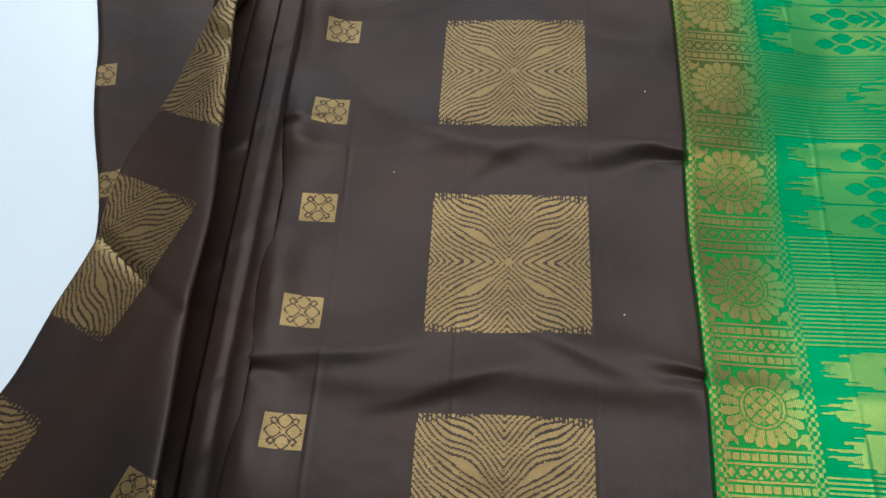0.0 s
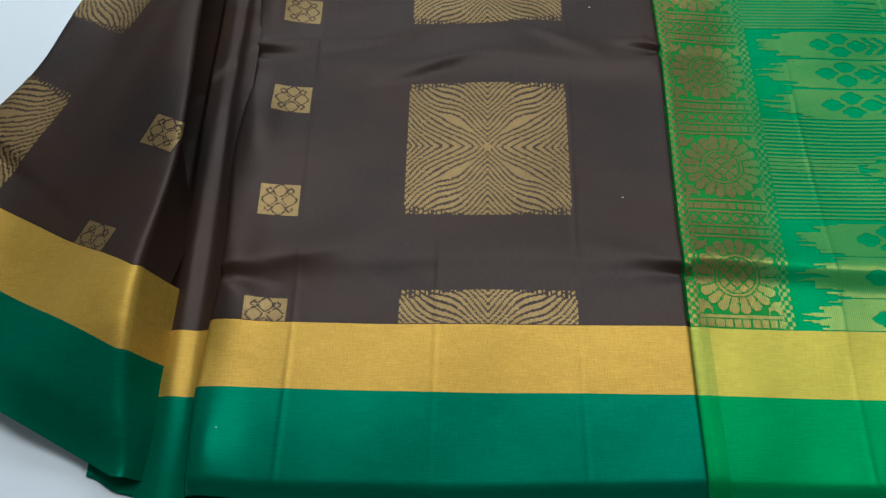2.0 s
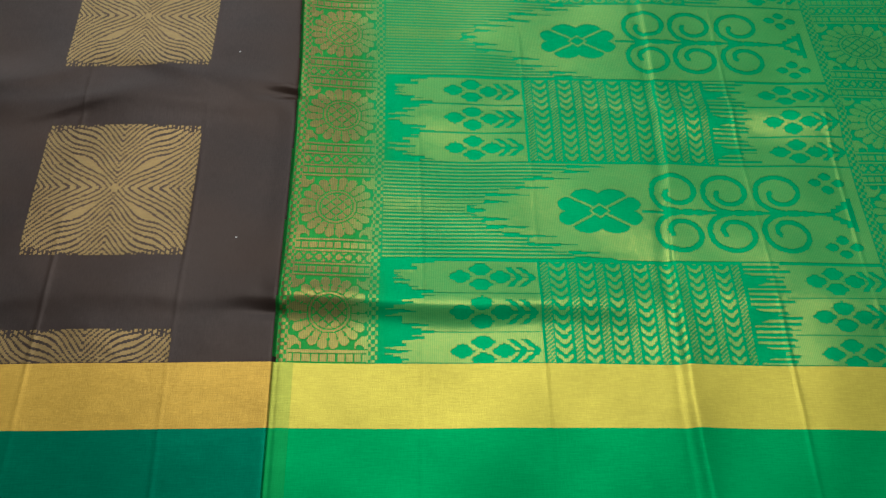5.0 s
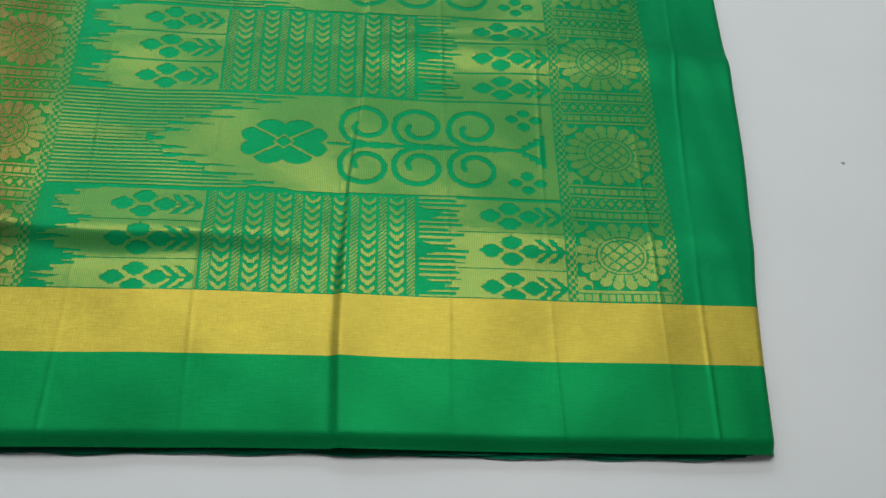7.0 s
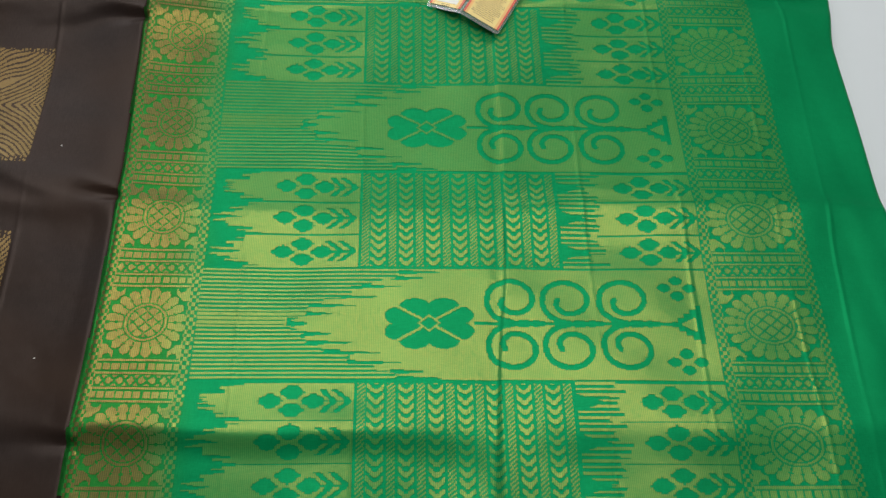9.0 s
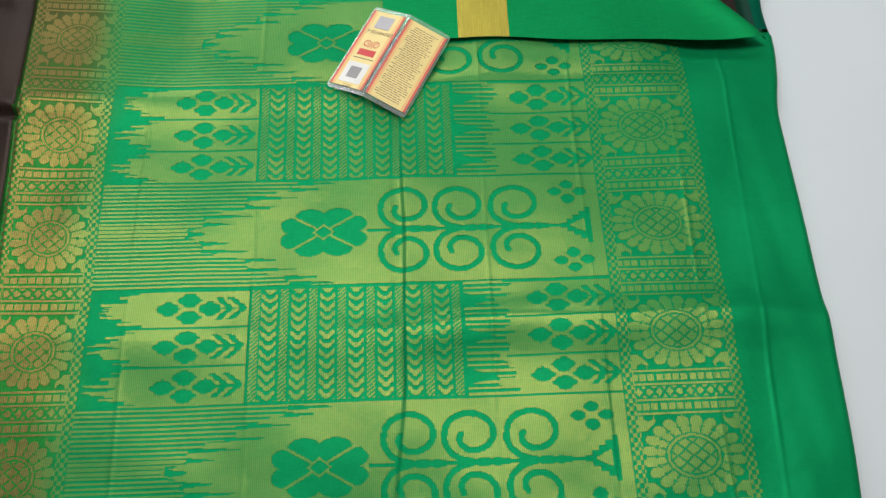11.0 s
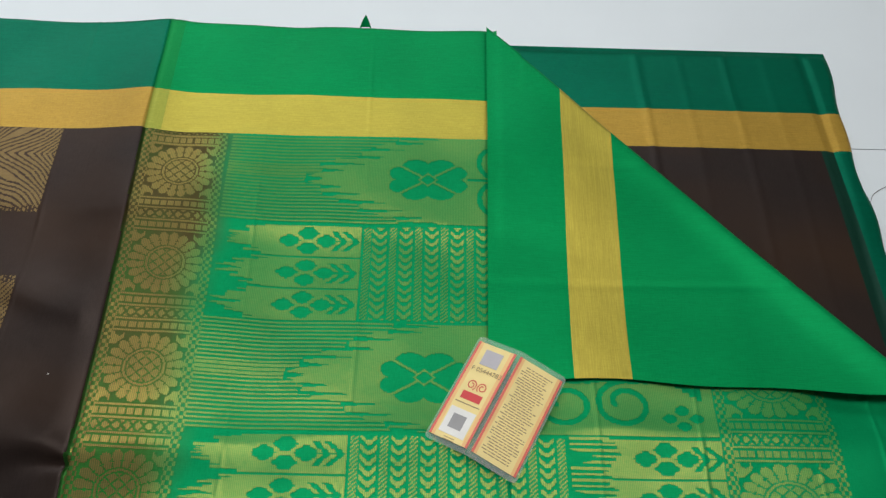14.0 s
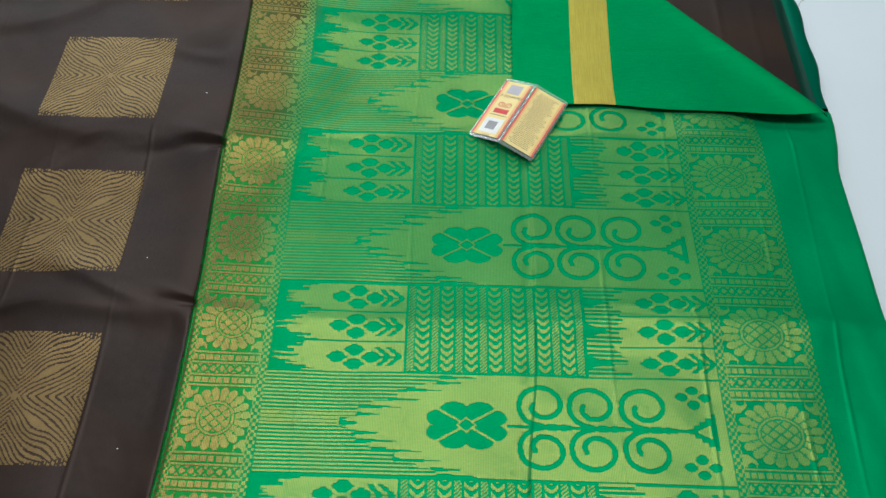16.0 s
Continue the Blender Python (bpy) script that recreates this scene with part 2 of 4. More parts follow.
def roll_fold(d, near, far):
    return np.where(d < 0, np.exp(-(d / near) ** 2), 1 / (1 + (d / far) ** 2))


CREASES = ((-0.106, 0.9), (0.009, 0.7), (0.124, 0.8), (0.331, 0.7), (0.437, 0.8), (0.650, 0.8), (0.742, 0.8), (0.838, 0.6), (0.877, 0.9))


# soft slanting folds of the brown panel: place, direction, length, width, height
SOFT_FOLDS = ((0.15, 0.505, 0.35, 0.060, 0.012, 0.0036), (-0.03, 0.53, -0.55, 0.080, 0.014, 0.0034), (0.03, 0.475, 0.50, 0.070, 0.012, 0.0028), (-0.09, 0.295, 0.30, 0.070, 0.010, 0.0030),
              (0.10, 0.300, -0.18, 0.080, 0.010, 0.0026), (0.00, 0.262, 0.10, 0.060, 0.007, 0.0022), (-0.11, 0.060, 0.45, 0.050, 0.010, 0.0024), (0.16, 0.640, -0.40, 0.070, 0.013, 0.0034), (-0.06, 0.700, 0.40, 0.090, 0.014, 0.0034))


def height(x, y):
    body = 1 - step(x, 0.19, 0.22)
    d = x - seam(y)
    z = (0.006 + 0.004 * step(y, 0.12, 0.45)) * np.where(d < 0, 1 / (1 + (d / 0.045) ** 2), np.exp(-np.maximum(d, 0) / 0.045))
    z = z + 0.011 * step(y, 0.40, 0.56) * (1 - step(d, 0.05, 0.16)) + 0.014 * step(y, 0.66, 0.86) * step(d, 0.03, 0.18)
    wob = 0.004 * np.sin(9 * x + 1) + 0.002 * np.sin(31 * x)
    z = z + (0.0062 - 0.0048 * body - 0.0048 * step(x, 0.36, 0.60) + 0.0020 * step(x, 0.62, 0.72)) * roll_fold(y - 0.058 - wob, 0.0125 + 0.012 * step(x, 0.40, 0.60), 0.024)
    z = z + (0.0014 + 0.0020 * body + 0.0038 * step(x, 0.48, 0.62)) * roll_fold(y - 0.268 - wob * 1.3, 0.030 - 0.0135 * body, 0.012 + 0.043 * body)
    z = z + 0.0030 * roll_fold(y - 0.500 - wob - 0.02 * step(x, 0.2, 0.5), 0.026 - 0.009 * body, 0.014 + 0.046 * body)
    z = z + 0.0018 * roll_fold(y - 0.735 - wob, 0.016, 0.05)
    for c, a in CREASES:
        d = x - c - 0.0015 * np.sin(y * 13 + c * 40) - (0.044 * y if c == 0.877 else 0)
        z = z + a * (0.65 + 0.35 * np.sin(y * 21 + c * 90)) * (0.00070 * np.exp(-(d / 0.0019) ** 2) - 0.0002 * np.exp(-np.abs(d) / 0.03))
    d = x - 0.560 - 0.015 * step(y, 0.03, 0.28) - 0.0008 * np.sin(y * 40)
    near_hem = 1 - step(y, 0.0, 0.10)
    z = z + (0.0017 + 0.0022 * near_hem - 0.0004 * step(y, 0.3, 0.6)) * np.where(d > 0, np.exp(-np.maximum(d, 0) / 0.020), np.exp(-(d / (0.0024 + 0.0045 * near_hem)) ** 2))
    z = z - 0.0009 * np.exp(-((d + 0.008) / 0.007) ** 2)
    z = z - 0.002 * step(x, 0.885, 0.965) * (0.7 + 0.3 * np.sin(y * 14 + 1)) + 0.0006 * np.exp(-((x - 0.915) / 0.016) ** 2) * np.sin(y * 27 + 60 * (x - 0.9))
    d = x - seam(y)
    z = z - 0.0014 * np.exp(-((d - 0.002) / 0.0024) ** 2) - 0.0010 * step(d, -0.002, 0.002)
    for cx, cy, a, side in ((0.210, 0.275, 0.0055, -1), (0.209, 0.484, 0.0065, -1), (0.212, 0.045, 0.004, -1), (-0.172, 0.040, 0.005, 1), (-0.172, 0.272, 0.006, 1), (-0.176, 0.520, 0.005, 1)):
        away = np.maximum(side * (x - cx), 0)
        spread = 0.0045 + 0.16 * away
        dy = y - cy + 0.10 * away * side
        z = z + a * np.exp(-away / 0.035) * (x * side > cx * side - 0.004) * (0.6 * np.exp(-((dy - spread) / spread) ** 2) - np.exp(-(dy / spread) ** 2))
    z = z - 0.006 * np.exp(-((x - 0.89) / 0.05) ** 2 - ((y - 0.555) / 0.035) ** 2)
    z = z + 0.0011 * np.sin(23 * x + 5 * y + 1.3) * np.sin(17 * y - 4 * x) + 0.0006 * np.sin(47 * x - 31 * y)
    z = z + body * 0.0022 * np.sin(13 * y + 6 * x + 0.6) * np.sin(19 * x - 11 * y)
    z = z + (1 - body) * 0.0004 * np.sin(61 * x + 24 * y + 2.0 * np.sin(9 * y)) * np.sin(43 * y - 15 * x + 1.5 * np.sin(11 * x))
    for px, py, ang, long, wide, tall in SOFT_FOLDS:
        along = (x - px) * math.cos(ang) + (y - py) * math.sin(ang)
        side = (y - py) * math.cos(ang) - (x - px) * math.sin(ang) - 0.012 * np.sin(along * 22 + px * 30)
        z = z + body * tall * np.exp(-(along / long) ** 2) * np.exp(-np.where(side < 0, side / wide, side / (2.2 * wide)) ** 2)
    z = z + 0.010 * np.exp(-((x + 0.156) / 0.020) ** 2) * (0.6 + 0.4 * np.sin(40 * y))
    z = z - 0.0060 * step(-y, 0.124, 0.1375) - 0.010 * step(y, 0.988, 1.002) - 0.001
    return z


def lay(x, y):
    """The upper cloth, rolled under at its two folded sides; its near hem sags a little towards the outer edge."""
    z = height(x, y)
    y = y - 0.006 * step(x, 0.40, 0.92) * (1 - step(y, 0.0, 0.25)) + 0.006 * step(-y, 0.06, 0.13) * step(x, 0.0, 0.25)
    for sign, edge in ((1, right_edge(y)), (-1, left_edge(y))):
        e = np.maximum(sign * (x - edge) + 0.007, 0)
        x = np.where(e > 0, edge + sign * (-0.007 + 0.008 * (1 - np.exp(-e / 0.006))), x)
        z = np.where(e > 0, np.maximum(z - 0.9 * e * e / (e + 0.004), FLOOR + 0.001), z)
    return x, y, z


def fold_line(x):
    """The slanting fold of the turned-back corner."""
    return 0.983 - (x - 0.567) * 1.113


def this_side(x, y, z):
    return (y < fold_line(x) - 0.002) | (x < 0.575) | ((x > 0.930) & (y < 0.585 - 0.4 * (x - 0.93)))


# ---- setting ----
def slab(name, x0, x1, y0, y1, z0, z1, material):
    bm = bmesh.new()
    box(bm, x0, x1, y0, y1, z0, z1)
    ob = part(name, bm, material)
    ob["kind"] = "structure"
    return ob


floor_ob = tagged(slab("floor", -2.4, 3.0, -2.2, 3.0, FLOOR - 0.10, FLOOR - 0.004, JOINT), "smooth white floor with a thin dark joint", "floor", kind="structure")
slab_mesh = bmesh.new()
box(slab_mesh, -2.4, 3.0, -2.2, 0.8545, FLOOR - 0.01, FLOOR)
part("floor_slab", slab_mesh, FLOOR_WHITE, floor_ob)
slab_mesh = bmesh.new()
box(slab_mesh, -2.4, 3.0, 0.8556, 3.0, FLOOR - 0.01, FLOOR)
part("floor_slab", slab_mesh, FLOOR_WHITE, floor_ob)
for wall, dims in (("wall_west", (-2.5, -2.4, -2.2, 3.0)), ("wall_east", (3.0, 3.1, -2.2, 3.0)),
                   ("wall_south", (-2.5, 3.1, -2.3, -2.2)), ("wall_north", (-2.5, 3.1, 3.0, 3.1))):
    tagged(slab(wall, *dims, FLOOR - 0.1, 2.7, WALL_PAINT), "plain white painted room wall", "wall", kind="structure")
tagged(slab("ceiling", -2.5, 3.1, -2.3, 3.1, 2.7, 2.8, WALL_PAINT), "plain white ceiling", "ceiling", kind="structure")

# ---- the saree ----
saree = thing("saree", "brown and green silk saree with gold motifs on white floor", "saree")

FINE = dict(lift=0.00035)
body = woven("body_panel", BROWN_SILK, saree, -0.195, 0.222, 0.0, GOLD_HIGH, lay, None, 0.0015, 0.0025,
             label="dark brown silk panel", keep=lambda x, y, z: x < seam(y) + 0.002)
pallu = woven("end_panel", PALLU_GROUND, saree, 0.204, 0.975, 0.0, GOLD_HIGH, lay, None, 0.0015, 0.0025,
              label="bright green silk end panel", keep=lambda x, y, z: (x > seam(y) - 0.0005) & this_side(x, y, z))


def band(name, material, u0, u1, v0, v1, label, keep=None, surf=lay):
    return woven(name, material, saree, u0, u1, v0, v1, surf, None, 0.0015, 0.0025, label=label, keep=keep)


left_of_seam = lambda x, y, z: x < seam(y) + 0.0015
right_of_seam = lambda x, y, z: (x > seam(y) - 0.0015) & this_side(x, y, z)
band("gold_border", GOLD_BAND, -0.195, 0.222, GOLD_LOW, 0, "woven gold border band", left_of_seam)
band("gold_border", LIME_BAND, 0.204, 0.975, GOLD_LOW, 0, "yellow-gold border band", right_of_seam)
band("green_border", TEAL_SILK, -0.195, 0.222, HEM_LOW, GOLD_LOW, "deep green silk border", left_of_seam)
band("green_border", GREEN_SILK, 0.204, 0.975, HEM_LOW, GOLD_LOW, "bright green silk border", right_of_seam)
band("gold_border", GOLD_BAND, -0.195, 0.222, GOLD_HIGH, GREEN_HIGH, "woven gold border band", left_of_seam)
band("gold_border", LIME_BAND, 0.200, 0.700, GOLD_HIGH, GREEN_HIGH, "yellow-gold border band", right_of_seam)
band("green_border", TEAL_SILK, -0.195, 0.222, GREEN_HIGH, 0.990, "deep green silk border", left_of_seam)
band("green_border", GREEN_SILK, 0.200, 0.640, GREEN_HIGH, HEM_HIGH, "bright green silk border", right_of_seam)

for y0, y1, material, label in ((GOLD_LOW, 0.0, SEAM_GOLD, "greenish gold seam strip"), (HEM_LOW, GOLD_LOW, SEAM_GREEN, "darker green seam strip"),
                                (GOLD_HIGH, GREEN_HIGH, SEAM_GOLD, "greenish gold seam strip"), (GREEN_HIGH, HEM_HIGH, SEAM_GREEN, "darker green seam strip")):
    woven("seam_strip", material, saree, 0.0, 0.0165, y0, y1, lambda u, v: lay(u + seam(v), v), None, 0.0023, 0.004, lift=0.0004, label=label)


# ---- woven motifs ----
def square_weave(cx, cy, w=0.143, h=0.141, low=-9.0, high=9.0):
    """Gold square of stepped dark lines that run together in a star with four leaves."""
    def mask(u, v):
        a, b = np.abs(u - cx) / (w / 2), np.abs(v - cy) / (h / 2)
        qa, qb = (np.floor(a * 50) + 0.5) / 50, (np.floor(b * 75) + 0.5) / 75
        f = qb - 0.84 * qa - 0.062 * np.sin(2 * np.pi * qa) - 0.012 * np.sin(5 * np.pi * qb)
        leaf = 0.035 * np.sin(np.pi * np.clip((qa - 0.14) / 0.46, 0, 1))
        f = np.sign(f) * np.maximum(np.abs(f) - leaf, 0)
        line = np.mod(f * 12.0 + 0.50, 1.0) < 0.37
        line &= np.maximum(qa, qb) > 0.04
        line &= hashed(qa * 30 + 7, qb * 75 + 3, np.floor(u * 3)) > 0.02
        dot = (np.abs(qa) < 0.03) & (np.mod(np.floor(qb * 50), 6) < 1) & (qb > 0.1) & (qb < 0.5)
        tick = np.floor(a * 37)
        reach = 0.03 + 0.10 * step(qa, 0.35, 1.0) * (0.5 + 0.5 * hashed(tick, 5))
        ragged = (b > 1 - reach) & (np.mod(tick, 2) == 0) & (qa > 0.25)
        return ~line & ~ragged & ~dot & (a < 1) & (b < 1) & (v > low) & (v < high)
    return mask


def small_weave(cx, cy, w=0.034, h=0.030, low=-9.0, high=9.0):
    """Little gold block with a fine dark lattice of lozenges round a cross."""
    def mask(u, v):
        a, b = (u - cx) / (w / 2), (v - cy) / (h / 2)
        dark = np.zeros(u.shape, bool)
        for ox, oy in ((0.50, 0.0), (-0.50, 0.0), (0.0, 0.60), (0.0, -0.60)):
            d = (np.abs((a - ox) / 0.40) ** 1.3 + np.abs((b - oy) / 0.42) ** 1.3) ** 0.77
            dark |= np.abs(d - 0.95) < 0.12
        for sx in (1, -1):
            for sy in (1, -1):
                dark |= (np.abs(np.abs(a - 0.52 * sx) / 0.22 + np.abs(b - 0.58 * sy) / 0.22 - 0.9) < 0.28) & (np.abs(a) < 0.72) & (np.abs(b) < 0.8)
        dark &= hashed(u / 0.0012, v / 0.0008) > 0.14
        return ~dark & (np.abs(a) < 1) & (np.abs(b) < 1) & (v > low) & (v < high)
    return mask


for k in range(-1, 4):
    cy = 0.1698 + 0.2095 * k
    lo, hi = max(cy - 0.0695, 0.0005), min(cy + 0.0695, GOLD_HIGH - 0.0005)
    woven("square_motif", MOTIF_GOLD, body, -0.0205, 0.1225, lo, hi, lay, square_weave(0.051, cy, 0.143, 0.139), 0.143 / 100, 0.139 / 150, label="woven gold square motif", **FINE)
for k in range(-2, 7):
    cy = 0.2180 + 0.1062 * k
    lo, hi = max(cy - 0.015, 0.0005), min(cy + 0.015, GOLD_HIGH)
    woven("small_motif", MOTIF_GOLD, body, -0.145, -0.111, lo, hi, lay, small_weave(-0.128, cy), 0.0008, 0.0007, label="small gold lattice motif", **FINE)


def rosette_weave(x0, x1, cy):
    """A flower wheel in its square, with ladder and lozenge strips between the wheels and a chequered edge on both sides."""
    cx, half = (x0 + x1) / 2, (x1 - x0) / 2

    def mask(u, v):
        a, b = (u - cx) / (half - 0.0095), (v - cy) / 0.0322
        r, th = np.hypot(a, b), np.arctan2(b, a)
        petal = np.abs(np.mod(th * 20 / (2 * np.pi), 1) - 0.5)
        outer = (r > 0.57) & (r < 1.01 - 0.16 * (2 * petal) ** 2.4) & (petal < 0.455 - 0.05 * (r < 0.68))
        outer &= ~((np.abs(r - 0.74) < 0.022) & (petal > 0.30))
        ring = (r > 0.475) & (r < 0.535)
        inner = (r < 0.435) & ~((np.abs(np.mod((a + b) * 3.1, 1) - 0.5) > 0.415) | (np.abs(np.mod((a - b) * 3.1, 1) - 0.5) > 0.415))
        leaf = (np.hypot(np.abs(a) - 0.94, np.abs(b) - 0.90) < 0.27) & (r > 1.06) & (np.hypot(np.abs(a) - 0.80, np.abs(b) - 0.98) > 0.10)
        leaf &= ~(np.hypot(np.abs(a) - 1.06, np.abs(b) - 0.76) < 0.08)
        wheel = (outer | ring | inner | leaf) & (np.abs(v - cy) < 0.0325) & (np.abs(u - cx) < half - 0.0095)
        d = np.mod(v - cy - 0.0325, PERIOD / 2) / (PERIOD / 2 - 0.065)
        inside = np.abs(u - cx) < half - 0.0095
        cell = np.abs(np.mod((u - x0) / 0.0072, 1) - 0.5)
        strips = np.zeros(u.shape, bool)
        for lo, hi in ((0.02, 0.08), (0.30, 0.36), (0.64, 0.70), (0.92, 0.98)):
            strips |= (d >= lo) & (d < hi)
        for lo, hi in ((0.115, 0.265), (0.735, 0.885)):
            strips |= (d >= lo) & (d < hi) & (cell < 0.405)
        loz = np.abs(np.mod((u - x0) / 0.0088, 1) - 0.5) / 0.5 + np.abs(d - 0.5) / 0.125
        strips |= (d > 0.385) & (d < 0.615) & ((loz < 0.74) | (loz > 1.42))
        strips &= inside & (np.abs(v - cy) >= 0.0325)
        edge = np.abs(np.abs(u - cx) - half + 0.0055) < 0.0048
        check = edge & (np.mod(np.floor((np.abs(u - cx) - half) / 0.0032) + np.floor(v / 0.0036), 2) == 0)
        return wheel | strips | check
    return mask


for k in range(-1, 8):
    cy = 0.15 + k * PERIOD / 2
    lo, hi = max(cy - PERIOD / 4, 0.0005), min(cy + PERIOD / 4, GOLD_HIGH - 0.001)
    if lo >= hi:
        continue
    bent = lambda u, v: lay(u + (seam(v) - 0.2085), v)
    woven("rosette_motif", PALLU_GOLD, pallu, 0.2095, 0.2955, lo, hi, bent, rosette_weave(0.2095, 0.2955, cy), 0.00115, 0.00095, label="brownish gold flower wheel on the brown-green change", **FINE)
    if k < 5:
        woven("rosette_motif", PALLU_GOLD, pallu, 0.757, 0.862, lo, hi, lay, rosette_weave(0.757, 0.862, cy), 0.00115, 0.00095, label="yellow-green gold flower wheel",
              keep=this_side, **FINE)


def stroke_mask(u, v, path, width):
    near = np.full(u.shape, 9.0)
    for px, py in path:
        near = np.minimum(near, (u - px) ** 2 + (v - py) ** 2)
    return near < width ** 2


def curl(cx, cy, up):
    """A tendril that leaves the stem, goes round and winds in."""
    pts = []
    for i in range(110):
        ang = -50 - 490 * i / 109
        r = float(np.interp(-ang, (50, 90, 180, 270, 360, 450, 540), (1.72, 1.33, 1.03, 1.0, 0.96, 0.80, 0.36)))
        pts.append((cx + 0.0207 * r * math.cos(radians(ang)), cy + up * 0.0167 * r * math.sin(radians(ang))))
    return pts


# prongs of the jagged front: distance from the band's middle, root, tip
PRONGS = ((0.0008, 0.374, 0.392), (0.0055, 0.374, 0.384), (0.0098, 0.388, 0.414), (0.0178, 0.388, 0.434), (0.0262, 0.406, 0.457), (0.0355, 0.428, 0.475), (0.0440, 0.466, 0.497), (0.0500, 0.470, 0.512))
BACKS = ((0.0000, 0.0060, 0.374), (0.0090, 0.0190, 0.388), (0.0255, 0.0365, 0.4275), (0.0430, 0.0510, 0.466))


def blossom(a, b):
    """Four hearts round a lozenge, their points to the middle."""
    a, b = np.abs(a), np.abs(b)
    side = (np.hypot((a - 0.69) * 0.95, (b - 0.31) * 0.88) < 0.31) | ((a < 0.70) & (b < 0.50))
    top = (np.hypot((a - 0.33) * 0.92, b - 0.66) < 0.33) | ((b < 0.66) & (a < 0.56))
    side &= (b - a * 0.92) < -0.055
    top &= (a * 0.92 - b) < -0.055
    side &= a / 0.27 + b / 0.34 > 1
    top &= a / 0.27 + b / 0.34 > 1
    return side | top | (a / 0.20 + b / 0.25 < 1)


def tree_weave(cy):
    """Gold field with a green blossom, a stem with three pairs of tendrils and a stepped foot; striped and jagged towards the seam."""
    def mask(u, v):
        qu, qv = (np.floor(u / 0.0012) + 0.5) * 0.0012, (np.floor(v / 0.0010) + 0.5) * 0.0010
        green = blossom((qu - 0.500) / 0.0390, (qv - cy) / 0.0246)
        d = qv - cy
        green |= (np.abs(d) < 0.0013 + 0.0010 * np.mod((qu - 0.6040) / 0.0520, 1) * (qu > 0.56)) & (qu > 0.540) & (qu < 0.722)
        for cx in (0.5738, 0.6242, 0.6762):
            for up in (1, -1):
                box_here = (np.abs(qu - cx) < 0.032) & (np.abs(d) < 0.05)
                if box_here.any():
                    hit = np.zeros(u.shape, bool)
                    hit[box_here] = stroke_mask(qu[box_here], qv[box_here], curl(cx, cy + up * 0.0232, up), 0.0027)
                    green |= hit
        foot = (qu > 0.719) & (qu < 0.748) & (np.abs(d) < 0.003 + 0.017 * (np.floor((qu - 0.719) / 0.006) * 0.006 / 0.026))
        foot &= ~((np.abs(d) < -0.004 + 0.013 * (qu - 0.719) / 0.026) & (qu < 0.7415) & (qu > 0.728))
        green |= foot
        for s in (1, -1):
            for ox, oy in ((-0.0120, 0), (0.0120, 0), (0, 0.0072), (0, -0.0072)):
                green |= np.abs((qu - 0.7280 - ox) / 0.0066) ** 1.6 + np.abs((qv - cy - s * 0.0345 - oy) / 0.0046) ** 1.6 < 1
        e = np.abs(d + 0.0006 * np.sin(cy * 50))
        for at, root, tip in PRONGS:
            along = np.floor((qu - root) / 0.0040) * 0.0040 / (tip - root)
            green |= (qu > root) & (qu < tip) & (np.abs(e - at) < 0.0022 * (1 - along) + 0.0002)
        for lo, hi, root in BACKS:
            green |= (e > lo) & (e < hi) & (qu > root) & (qu < root + 0.0030)
        row = np.floor(v / 0.0039)
        front = np.interp(e, (0.0, 0.006, 0.0061, 0.019, 0.0191, 0.0255, 0.0256, 0.0365, 0.0366, 0.043, 0.0431, 0.053),
                          (0.374, 0.376, 0.388, 0.392, 0.402, 0.408, 0.428, 0.432, 0.446, 0.456, 0.466, 0.474)) + 0.006 * (hashed(row, 1) - 0.5)
        stripes = np.mod((v - cy) / 0.0039, 1) < 0.52
        field = np.where(u < front, stripes, ~green)
        return field & (u > 0.2965)
    return mask


def cluster(u, v, x0, cy):
    """Four lozenges and two arrow heads in a row."""
    green = np.zeros(u.shape, bool)
    for ox, oy in ((0, 0), (0.036, 0), (0.018, 0.0078), (0.018, -0.0078)):
        green |= np.abs((u - x0 - ox) / 0.0102) ** 1.45 + np.abs((v - cy - oy) / 0.0066) ** 1.45 < 1
    for ox in (0.054, 0.0655):
        e = u - (x0 + ox) + np.abs(v - cy) * 1.15
        green |= (np.abs(e) < 0.0030) & (np.abs(v - cy) < 0.0105)
    green |= (np.abs(v - cy) < 0.0010) & (u > x0 + 0.036) & (u < x0 + 0.067)
    return green


